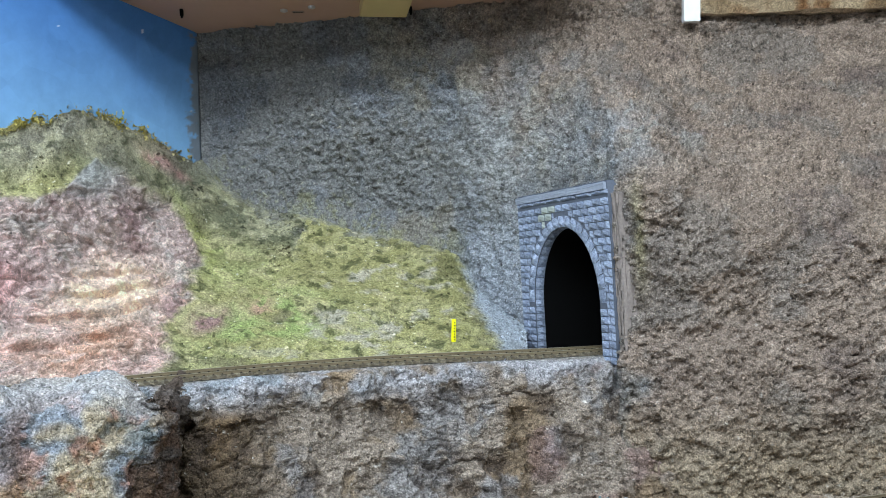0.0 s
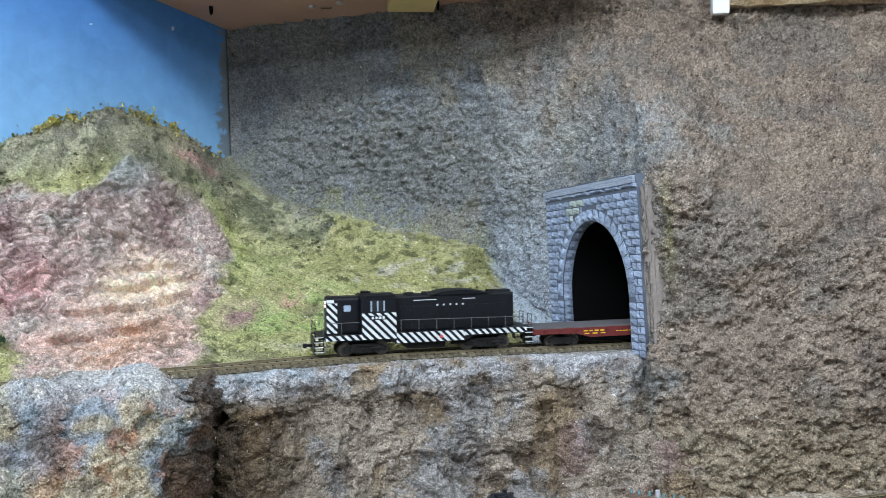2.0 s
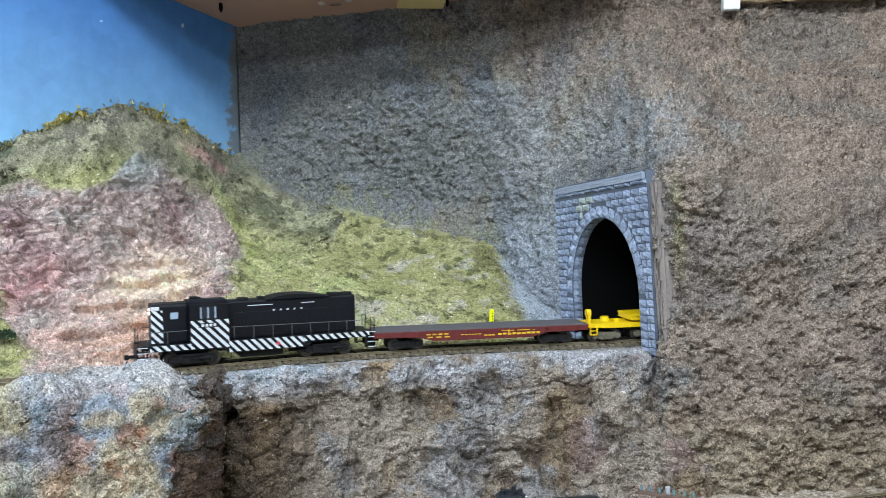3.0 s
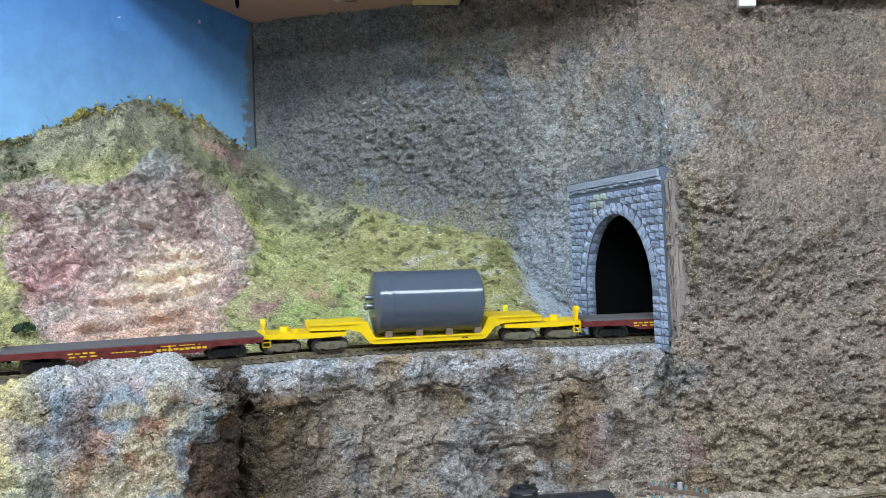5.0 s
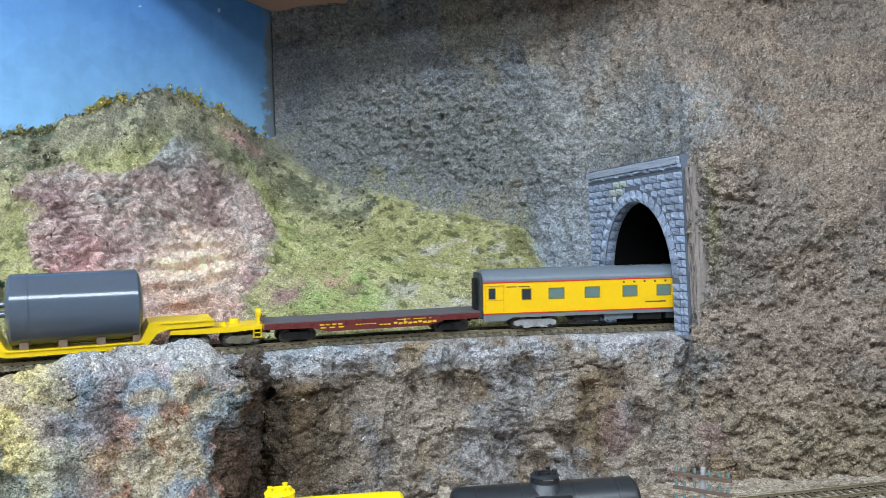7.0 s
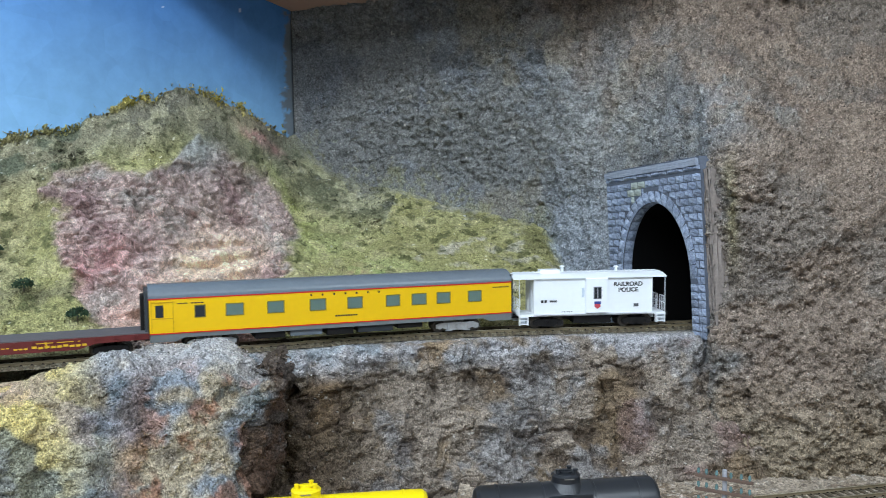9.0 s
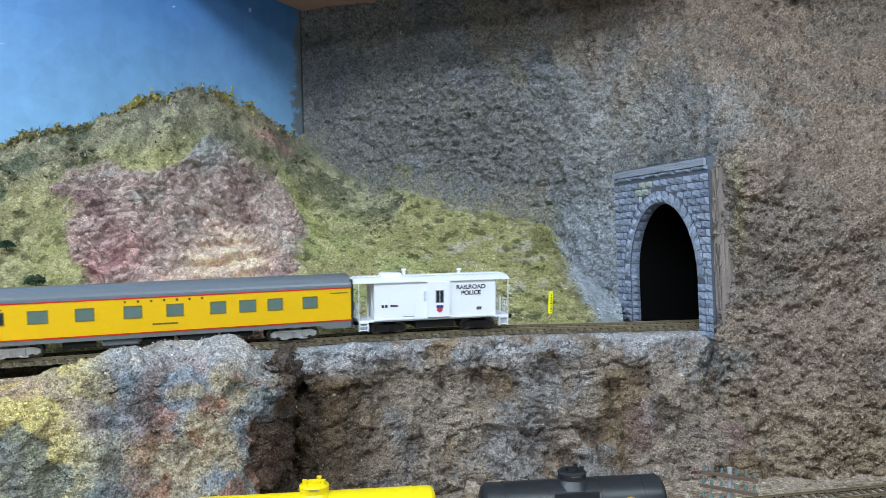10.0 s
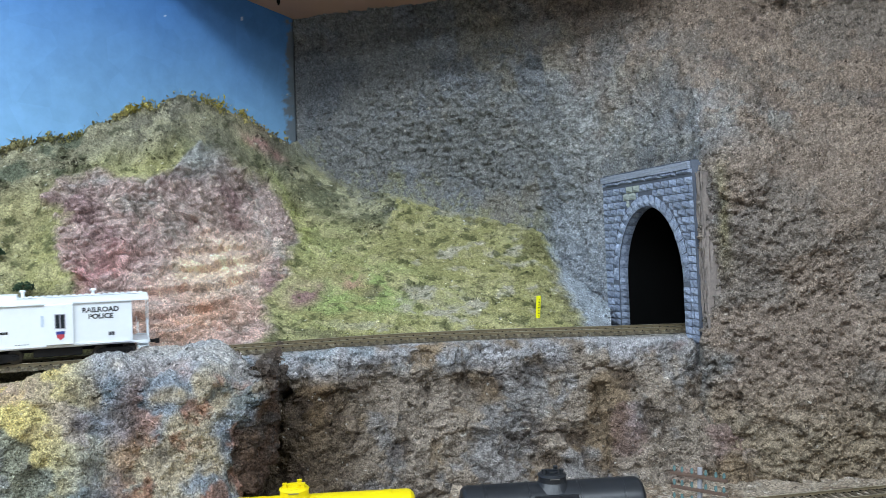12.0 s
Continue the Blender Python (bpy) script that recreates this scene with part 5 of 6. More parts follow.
def build_flat(centre):
    c = car_root("flat_car", "oxide-red model flat car with a grey deck and yellow lettering", "flat car", centre, 0.0935, 0.0665)
    bm = BM()
    box(bm, (0, 0, 0.0163), (0.187, 0.0335, 0.0012), 0.0002)
    deck = part("deck", bm, DECKG, c, "worn grey deck")
    bm = BM()
    box(bm, (0, 0, 0.0125), (0.178, 0.009, 0.0062))
    for sx in (-1, 1):
        box(bm, (sx * 0.0665, 0, 0.0135), (0.010, 0.026, 0.0030))
    part("centre_sill", bm, OXIDE, c)
    for sy in (-1, 1):
        bm = BM()
        prism(bm, [(-0.0935, 0.0160), (-0.0935, 0.0118), (-0.056, 0.0112), (-0.043, 0.0076), (0.043, 0.0076), (0.056, 0.0112), (0.0935, 0.0118), (0.0935, 0.0160)], sy * 0.0160, sy * 0.0172)
        part("side_sill", bm, OXIDE, c)
        for i in range(13):
            bm = BM()
            box(bm, (-0.084 + i * 0.014, sy * 0.0177, 0.0150), (0.0026, 0.0012, 0.0024), 0.0002)
            part("stake_pocket", bm, OXIDE, c)
        y = sy * 0.0174
        bars(c, "lettering", -0.050, -0.030, 0.0132, 0.0011, y, LETTER, 4, 0.3)
        bars(c, "lettering", -0.050, -0.028, 0.0108, 0.0010, y, LETTER, 3, 0.4)
        bars(c, "lettering", -0.020, -0.002, 0.0120, 0.0007, y, LETTER, 6, 0.3)
        bars(c, "lettering", 0.000, 0.010, 0.0108, 0.0010, y, LETTER, 3, 0.2)
        bars(c, "emblem_bars", 0.012, 0.050, 0.0112, 0.0016, y, LETTER, 9, 0.25, 0.0004)
        bm = BM()
        box(bm, (0.030, y, 0.0140), (0.030, 0.0003, 0.0006))
        box(bm, (0.022, y, 0.0124), (0.0012, 0.0003, 0.0046))
        part("emblem_bars", bm, LETTER, c)
    for sx in (-1, 1):
        bm = BM()
        box(bm, (sx * 0.0934, 0, 0.0138), (0.0012, 0.032, 0.0052))
        part("end_sill", bm, OXIDE, c)
        coupler(c, sx * 0.0955, sx)
        truck(c, sx * 0.0665, BLACKD)
    bm = BM()
    rod(bm, (-0.0905, 0.012, 0.0168), (-0.0905, 0.012, 0.0188), 0.0003, 6)
    rod(bm, (-0.0905, 0.012, 0.0186), (-0.0905, 0.012, 0.0190), 0.0026, 14)
    part("brake_wheel", bm, OXIDE, c)
    return c


def build_depressed():
    c = car_root("depressed_flat_car", "bright yellow model depressed-centre flat car with eight axles", "flat car", 0.8799, 0.1395, 0.1025)
    bm = BM()
    prism(bm, [(-0.100, 0.0178), (-0.100, 0.0225), (-0.060, 0.0235), (-0.052, 0.0228), (-0.046, 0.0110), (-0.043, 0.0092), (0.043, 0.0092), (0.046, 0.0110), (0.052, 0.0228),
               (0.060, 0.0235), (0.100, 0.0225), (0.100, 0.0178), (0.066, 0.0172), (0.058, 0.0150), (0.050, 0.0058), (0.046, 0.0046), (-0.046, 0.0046), (-0.050, 0.0058), (-0.058, 0.0150), (-0.066, 0.0172)], -0.0155, 0.0155)
    part("deck", bm, BRIGHTY, c)
    for sy in (-1, 1):
        bm = BM()
        box(bm, (0, sy * 0.0160, 0.0090), (0.094, 0.0012, 0.0012), 0.0002)
        for sx in (-1, 1):
            box(bm, (sx * 0.080, sy * 0.0160, 0.0222), (0.040, 0.0012, 0.0012), 0.0002)
        part("flange", bm, BRIGHTY, c)
        bars(c, "lettering", 0.028, 0.034, 0.0068, 0.0012, sy * 0.0159, INK, 2)
    for sx in (-1, 1):
        bm = BM()
        prism(bm, [(-0.036, 0.0128), (-0.036, 0.0160), (0.034, 0.0160), (0.034, 0.0128), (0.012, 0.0118), (-0.012, 0.0118)], -0.0145, 0.0145)
        bm.transform(Matrix.Translation((sx * 0.1030, 0, 0)))
        bol = part("span_bolster", bm, BRIGHTY, c)
        bm = BM()
        rod(bm, (sx * 0.1180, 0.002, 0.0160), (sx * 0.1180, 0.002, 0.0200), 0.0042, 16, 0.0036)
        part("brake_cylinder", bm, BRIGHTY, c)
        bm = BM()
        rod(bm, (sx * 0.109, -0.004, 0.0160), (sx * 0.109, -0.004, 0.0185), 0.0026, 14)
        part("valve", bm, BRIGHTY, c)
        bm = BM()
        box(bm, (sx * 0.1355, -0.006, 0.0210), (0.0022, 0.0070, 0.0100), 0.0005)
        rod(bm, (sx * 0.1340, -0.006, 0.0245), (sx * 0.1376, -0.006, 0.0245), 0.0036, 16)
        part("brake_stand", bm, BRIGHTY, c)
        bm = BM()
        for sy in (-1, 1):
            for z in (0.0065, 0.0100):
                box(bm, (sx * 0.1335, sy * 0.0138, z), (0.0065, 0.003, 0.0006))
            for q in (-0.003, 0.003):
                box(bm, (sx * 0.1335 + q, sy * 0.0138, 0.0100), (0.0007, 0.003, 0.0075))
        part("step", bm, BRIGHTY, c)
        bm = BM()
        box(bm, (sx * 0.1390, 0, 0.0142), (0.0012, 0.028, 0.0042))
        part("end_sill", bm, BRIGHTY, c)
        coupler(c, sx * 0.1405, sx)
        for q in (0.083, 0.122):
            truck(c, sx * q, TRUCKG)
    return c


def build_load():
    """The big grey vessel lies on the car and moves with it."""
    c = car_root("pressure_vessel", "large glossy blue-grey cylindrical vessel lying on brown saddles", "tank load", 0.8799, 0.05, 0.1025)
    r, cz, x0, x1 = 0.0262, 0.0362, -0.044, 0.0465
    bm = BM()
    prof = [(x0 - 0.0030, 0.0), (x0 - 0.0026, 0.010), (x0 - 0.0012, 0.020), (x0 + 0.0004, 0.0245), (x0 + 0.002, r), (x0 + 0.012, r), (x0 + 0.0122, r + 0.0004), (x0 + 0.0140, r + 0.0004), (x0 + 0.0142, r),
            (x1 - 0.002, r), (x1 - 0.0004, 0.0245), (x1 + 0.0012, 0.020), (x1 + 0.0026, 0.010), (x1 + 0.0030, 0.0)]
    n = 64
    rings = [[bm.verts.new((x, math.sin(i * math.tau / n) * q, cz + math.cos(i * math.tau / n) * q)) for i in range(n)] for x, q in prof if q > 0]
    ends = [bm.verts.new((prof[0][0], 0, cz)), bm.verts.new((prof[-1][0], 0, cz))]
    for a, b in zip(rings, rings[1:]):
        for i in range(n):
            bm.faces.new((a[i], a[(i + 1) % n], b[(i + 1) % n], b[i]))
    for i in range(n):
        bm.faces.new((ends[0], rings[0][(i + 1) % n], rings[0][i]))
        bm.faces.new((ends[1], rings[-1][i], rings[-1][(i + 1) % n]))
    bmesh.ops.recalc_face_normals(bm, faces=bm.faces[:])
    part("shell", bm, TANKG, c, "", True)
    for y, z in ((-0.006, 0.0345), (0.004, 0.0335), (-0.001, 0.041)):
        bm = BM()
        rod(bm, (x0 - 0.0068, y, z), (x0 - 0.001, y, z), 0.0022, 14)
        rod(bm, (x0 - 0.0072, y, z), (x0 - 0.0060, y, z), 0.0030, 14)
        part("nozzle", bm, TANKG, c)
    for x in (-0.034, -0.008, 0.018, 0.043):
        for sy in (-1, 1):
            bm = BM()
            prism(bm, [(-0.0030, 0.0092), (-0.0030, 0.0190), (0.0030, 0.0190), (0.0030, 0.0092)], sy * 0.0118, sy * 0.0154)
            bmesh.ops.bevel(bm, geom=bm.edges[:], offset=0.0004, segments=1, affect="EDGES")
            bm.transform(Matrix.Translation((x, 0, 0)))
            part("saddle", bm, SADDLE, c)
    return c


def section(bm, outline, x0, x1):
    """Extrudes a cross section in y, z along x."""
    a = [bm.verts.new((x0, y, z)) for y, z in outline]
    b = [bm.verts.new((x1, y, z)) for y, z in outline]
    bm.faces.new(a)
    bm.faces.new(b[::-1])
    for i in range(len(a)):
        j = (i + 1) % len(a)
        bm.faces.new((a[j], a[i], b[i], b[j]))
    bmesh.ops.recalc_face_normals(bm, faces=bm.faces[:])
    return bm


def build_coach():
    c = car_root("passenger_coach", "yellow model passenger coach with grey roof and red lines", "coach", 1.3507, 0.151, 0.1035)
    W = 0.0172
    bm = BM()
    section(bm, [(-W, 0.0152), (-W, 0.0408), (W, 0.0408), (W, 0.0152)], -0.1495, 0.1505)
    part("body", bm, YELLOW, c)
    roof = [(W * math.cos(a) if abs(math.cos(a)) < 0.999 else math.copysign(W, math.cos(a)), 0.0416 + 0.0096 * math.sin(a) ** 0.8) for a in np.linspace(0, math.pi, 22)]
    bm = BM()
    section(bm, [(W, 0.0412)] + roof + [(-W, 0.0412)], -0.1500, 0.1508)
    part("roof", bm, ROOFG, c, "satin grey rounded roof")
    for sy in (-1, 1):
        for z in (0.0148, 0.0411):
            bm = BM()
            box(bm, (0.0005, sy * (W + 0.0001), z), (0.3004, 0.0005, 0.0009))
            part("red_stripe", bm, RED, c, "thin red stripe")
        bm = BM()
        prism(bm, [(-0.1495, 0.0145), (-0.1495, 0.0085), (-0.130, 0.0085), (-0.124, 0.0112), (0.124, 0.0112), (0.130, 0.0085), (0.1505, 0.0085), (0.1505, 0.0145)], sy * (W - 0.0008), sy * W)
        part("skirt", bm, plain("skirt_grey", tuple(rgb(108, 112, 112)), 0.4), c)
        y = sy * (W + 0.0001)
        for x0, x1 in ((-0.1156, -0.1083), (-0.0920, -0.0792), (-0.0599, -0.0475), (-0.0259, -0.0137), (0.0050, 0.0167), (0.0377, 0.0488), (0.0601, 0.0721), (0.0823, 0.0935), (0.1106, 0.1220)):
            bm = BM()
            cx, w = (x0 + x1) / 2, x1 - x0
            box(bm, (cx, y, 0.0352), (w + 0.0012, 0.0006, 0.0006))
            box(bm, (cx, y, 0.0261), (w + 0.0012, 0.0006, 0.0006))
            for q in (x0 - 0.0003, x1 + 0.0003):
                box(bm, (q, y, 0.03065), (0.0006, 0.0006, 0.0092))
            f = part("window", bm, plain("frame_dark", tuple(rgb(120, 104, 40)), 0.4), c)
            bm = BM()
            box(bm, (cx, y - sy * 0.0001, 0.03065), (w, 0.0003, 0.0085))
            part("pane", bm, GLASSG if w > 0.009 else GLASSD, f)
        # door
        bm = BM()
        for q in (-0.1478, -0.1320):
            box(bm, (q, y, 0.0275), (0.0004, 0.0005, 0.0235))
        box(bm, (-0.1400, y, 0.0385), (0.0160, 0.0008, 0.0006))
        box(bm, (-0.1400, y, 0.0262), (0.0160, 0.0006, 0.0005))
        d = part("vestibule_door", bm, plain("door_yellow", tuple(rgb(190, 146, 14)), 0.4), c)
        bm = BM()
        box(bm, (-0.1420, y, 0.0318), (0.0058, 0.0004, 0.0092))
        part("pane", bm, GLASSD, d)
        bars(c, "lettering", -0.1290, -0.1210, 0.0372, 0.0009, y, INK, 4, 0.2)
        bars(c, "lettering", -0.1190, -0.1090, 0.0372, 0.0009, y, INK, 4, 0.2)
        bars(c, "lettering", 0.1330, 0.1480, 0.0372, 0.0009, y, INK, 8, 0.3)
        bars(c, "name_bars", -0.030, 0.036, 0.0385, 0.0016, y, INK, 7, 0.84)
        bars(c, "lettering", -0.0060, 0.0130, 0.0208, 0.0012, y, INK, 9, 0.25)
    for sx in (-1, 1):
        bm = BM()
        box(bm, (sx * 0.1512, 0, 0.0290), (0.0030, 0.0325, 0.0370), 0.0010)
        part("end_wall", bm, ENDG, c)
        bm = BM()
        box(bm, (sx * 0.1538, 0, 0.0270), (0.0036, 0.0150, 0.0330), 0.0008)
        part("diaphragm", bm, BLACKD, c)
        coupler(c, sx * 0.1555, sx)
        truck(c, sx * 0.1035, SILVER, 0.0315, 0.0050, "long")
    for x0, x1, z0, mat in ((-0.070, -0.046, 0.0058, BLACKD), (-0.042, -0.016, 0.0062, ROOFG), (-0.012, 0.010, 0.0050, BLACKD), (0.014, 0.044, 0.0055, ENDG), (0.048, 0.070, 0.0068, BLACKD)):
        bm = BM()
        box(bm, ((x0 + x1) / 2, 0, (0.0122 + z0) / 2), (x1 - x0, 0.029, 0.0122 - z0), 0.0006)
        part("equipment_box", bm, mat, c)
    bm = BM()
    box(bm, (0, 0, 0.0135), (0.296, 0.032, 0.0030))
    part("underframe", bm, BLACKD, c)
    return c


def text_mesh(body, size, mat, name):
    cu = bpy.data.curves.new(name, "FONT")
    cu.body, cu.size, cu.align_x, cu.align_y, cu.extrude, cu.offset = body, size, "CENTER", "CENTER", 0.00006, 0.00016
    tmp = new("writing_tmp", cu)
    me = bpy.data.meshes.new_from_object(tmp.evaluated_get(bpy.context.evaluated_depsgraph_get()))
    bpy.data.objects.remove(tmp)
    me.materials.clear()
    me.materials.append(mat)
    return me


def build_caboose():
    c = car_root("caboose", "white model bay-window caboose lettered for the railroad police", "caboose", 1.5700, 0.068, 0.0400)
    W = 0.0170
    bm = BM()
    section(bm, [(-W, 0.0125), (-W, 0.0440), (W, 0.0440), (W, 0.0125)], -0.0502, 0.0562)
    part("body", bm, BRIGHT, c)
    bm = BM()
    section(bm, [(-0.0188, 0.0436), (-0.0188, 0.0444), (-0.010, 0.0466), (0, 0.0473), (0.010, 0.0466), (0.0188, 0.0444), (0.0188, 0.0436), (0, 0.0460)], -0.0685, 0.0685)
    part("roof", bm, BRIGHT, c)
    for sy in (-1, 1):
        bm = BM()
        section(bm, [(sy * 0.0165, 0.0125), (sy * 0.0198, 0.0140), (sy * 0.0198, 0.0432), (sy * 0.0165, 0.0446)], -0.0046, 0.0146)
        bay = part("bay_window", bm, BRIGHT, c)
        for x0, x1 in ((0.0022, 0.0090),):
            bm = BM()
            box(bm, (0.0056, sy * 0.01985, 0.0310), (0.0074, 0.0004, 0.0108))
            part("frame", bm, plain("frame_grey", tuple(rgb(150, 150, 160)), 0.4), bay)
            for q in (0.0039, 0.0073):
                bm = BM()
                box(bm, (q, sy * 0.02005, 0.0310), (0.0026, 0.0004, 0.0096))
                part("pane", bm, GLASSD, bay)
        bm = BM()
        prism(bm, [(0.0030, 0.0222), (0.0030, 0.0192), (0.0056, 0.0172), (0.0082, 0.0192), (0.0082, 0.0222)], sy * 0.0199, sy * 0.0201)
        part("shield", bm, REDM, bay)
        bm = BM()
        box(bm, (0.0056, sy * 0.0202, 0.0226), (0.0060, 0.0003, 0.0022), 0.0001)
        part("shield", bm, BLUEM, bay)
        bm = BM()
        box(bm, (-0.0066, sy * (W + 0.0002), 0.0312), (0.0018, 0.0006, 0.0082))
        part("pane", bm, plain("pale_glass", (0.55, 0.62, 0.72), 0.2), bay)
        words = new("writing", text_mesh("RAILROAD\nPOLICE", 0.0050, INK, "writing"))
        words.parent = c
        words.matrix_basis = pose(0.0340, sy * (W + 0.0002), 0.0353, 90, 0, 0 if sy < 0 else 180) @ Matrix.Diagonal((1.08, 1, 1, 1))
        words["label"] = "black lettering RAILROAD POLICE"
        bars(c, "number_bars", -0.0445, -0.0385, 0.0242, 0.0024, sy * (W + 0.0002), INK, 2, 0.3)
        bars(c, "number_bars", -0.0365, -0.0300, 0.0242, 0.0017, sy * (W + 0.0002), INK, 4, 0.15)
        bars(c, "small_print", 0.0390, 0.0435, 0.0195, 0.0026, sy * (W + 0.0002), plain("ink_grey", (0.08, 0.08, 0.09), 0.6), 2, 0.1)
        bars(c, "small_print", -0.026, -0.016, 0.0150, 0.0005, sy * (W + 0.0002), INK, 5, 0.4)
        # gutter and ribs
        bm = BM()
        for x in (-0.0160, 0.0262):
            box(bm, (x, sy * (W + 0.0001), 0.0285), (0.0005, 0.0004, 0.0300))
        box(bm, (0.003, sy * (W + 0.0002), 0.0132), (0.106, 0.0006, 0.0014))
        part("body_rib", bm, BRIGHT, c)
        for sx, xe in ((-1, -0.0590), (1, 0.0640)):
            bm = BM()
            for k in range(3):
                box(bm, (xe, sy * 0.0148, 0.0050 + k * 0.0032), (0.0070, 0.0050, 0.0006))
            for q in (-0.0036, 0.0036):
                box(bm, (xe + q, sy * 0.0148, 0.0082), (0.0006, 0.0054, 0.0092))
            box(bm, (xe, sy * 0.0172, 0.0118), (0.0080, 0.0005, 0.0024))
            box(bm, (xe, sy * 0.0123, 0.0082), (0.0076, 0.0006, 0.0090))
            part("step_well", bm, BRIGHT, c)
            bm = BM()
            xo = xe + sx * 0.0040
            rod(bm, (xo, sy * 0.0160, 0.0125), (xo, sy * 0.0160, 0.0440), 0.00032, 6)
            rod(bm, (xo, sy * 0.0160, 0.0262), (xo, sy * 0.0030, 0.0262), 0.00032, 6)
            rod(bm, (xo, sy * 0.0160, 0.0205), (xo, sy * 0.0030, 0.0205), 0.00028, 6)
            for yy in (0.003, 0.0075, 0.0118):
                rod(bm, (xo, sy * yy, 0.0125), (xo, sy * yy, 0.0262), 0.00028, 6)
            rod(bm, (xe - sx * 0.0035, sy * 0.0166, 0.0150), (xe - sx * 0.0035, sy * 0.0166, 0.0270), 0.0003, 6)
            part("end_rail", bm, BRIGHT, c)
    bm = BM()
    box(bm, (0.003, 0, 0.0118), (0.132, 0.0300, 0.0018), 0.0003)
    part("platform", bm, BRIGHT, c)
    bm = BM()
    box(bm, (0.003, 0, 0.0090), (0.106, 0.010, 0.0042))
    part("centre_sill", bm, BLACKD, c)
    bm = BM()
    box(bm, (0.003, 0, 0.0075), (0.034, 0.026, 0.0065), 0.0006)
    part("battery_box", bm, BLACKD, c)
    bm = BM()
    box(bm, (-0.0330, 0, 0.0484), (0.0180, 0.0120, 0.0036), 0.0010)
    part("roof_unit", bm, BRIGHT, c)
    for x, hgt in ((-0.0205, 0.0062), (0.0290, 0.0052)):
        bm = BM()
        rod(bm, (x, 0.002, 0.0468), (x, 0.002, 0.0468 + hgt), 0.0013, 10)
        rod(bm, (x, 0.002, 0.0468 + hgt - 0.0014), (x, 0.002, 0.0468 + hgt), 0.0024, 12, 0.0018)
        part("smoke_jack", bm, BRIGHT, c)
    bm = BM()
    for i in range(30):
        box(bm, (-0.064 + i * 0.0044, 0, 0.0478), (0.0030, 0.0085, 0.0005))
    box(bm, (0, 0, 0.0474), (0.131, 0.0020, 0.0006))
    part("roof_walk", bm, BRIGHT, c)
    for sx, xe in ((-1, -0.0503), (1, 0.0563)):
        bm = BM()
        box(bm, (xe, -0.003, 0.0265), (0.0008, 0.0080, 0.0250), 0.0002)
        part("end_door", bm, plain("door_shade", (0.70, 0.72, 0.76), 0.4), c)
        coupler(c, xe * 1.0 + sx * 0.0145, sx)
    for x in (-0.037, 0.043):
        truck(c, x, BLACKD)
    return c


def build_tank_car(name, label, centre, length, r, paint, dome_r, walk_way, bands):
    top = tagged(new(name), label, "tank car", "standing tank cars")
    top.matrix_world = pose(centre[0], centre[1], LOW, 0, 0, math.degrees(YA))
    cz = 0.0300
    h = length / 2
    bm = BM()
    n = 48
    prof = [(-h, 0.004), (-h + 0.0008, r * 0.62), (-h + 0.002, r * 0.86), (-h + 0.0040, r * 0.97), (-h + 0.006, r)]
    for b in bands:
        prof += [(b - 0.0008, r), (b - 0.0006, r + 0.0003), (b + 0.0006, r + 0.0003), (b + 0.0008, r)]
    prof += [(h - 0.006, r), (h - 0.0040, r * 0.97), (h - 0.002, r * 0.86), (h - 0.0008, r * 0.62), (h, 0.004)]
    rings = [[bm.verts.new((x, math.sin(i * math.tau / n) * q, cz + math.cos(i * math.tau / n) * q)) for i in range(n)] for x, q in prof]
    for a, b in zip(rings, rings[1:]):
        for i in range(n):
            bm.faces.new((a[i], a[(i + 1) % n], b[(i + 1) % n], b[i]))
    bm.faces.new(rings[0])
    bm.faces.new(rings[-1][::-1])
    bmesh.ops.recalc_face_normals(bm, faces=bm.faces[:])
    part("tank", bm, paint, top, "", True)
    zt = cz + r
    bm = BM()
    dh = 0.0062
    rod(bm, (0, 0, zt - 0.006), (0, 0, zt + dh - 0.0012), dome_r, 40)
    rod(bm, (0, 0, zt + dh - 0.0013), (0, 0, zt + dh), dome_r + 0.0004, 40, dome_r - 0.0012)
    rod(bm, (0, 0, zt - 0.0045), (0, 0, zt + 0.0010), dome_r + 0.0035, 40, dome_r)
    dome = part("dome", bm, paint, top, "", False)
    bm = BM()
    rod(bm, (0, 0, zt + dh - 0.0001), (0, 0, zt + dh + 0.0012), dome_r * 0.45, 20)
    box(bm, (0, -0.0002, zt + dh + 0.0016), (dome_r * 0.8, 0.0012, 0.0006))
    part("hatch", bm, paint, dome)
    for x, y in ((-dome_r * 0.62, -0.002), (dome_r * 0.62, -0.003), (dome_r * 0.35, 0.004)):
        bm = BM()
        rod(bm, (x, y, zt + dh - 0.0002), (x, y, zt + dh + 0.0028), 0.0014, 10)
        rod(bm, (x, y, zt + dh + 0.0022), (x, y, zt + dh + 0.0030), 0.0017, 10)
        part("safety_valve", bm, paint, dome)
    bm = BM()
    box(bm, (0, -dome_r - 0.0002, zt + 0.0045), (dome_r * 0.7, 0.0006, 0.0005))
    part("grab_iron", bm, METAL, dome)
    if walk_way:
        bm = BM()
        for sy in (-1, 1):
            box(bm, (0, sy * (r + 0.0010), cz + 0.0060), (0.030, 0.0060, 0.0008), 0.0002)
            box(bm, (0, sy * (r * 0.86), cz + 0.0070), (0.029, 0.0016, 0.010), 0.0004)
        part("platform", bm, paint, top)
        bm = BM()
        for sy in (-1, 1):
            rod(bm, (-h + 0.002, sy * (r + 0.0012), cz + 0.0025), (h - 0.002, sy * (r + 0.0012), cz + 0.0025), 0.0003, 6)
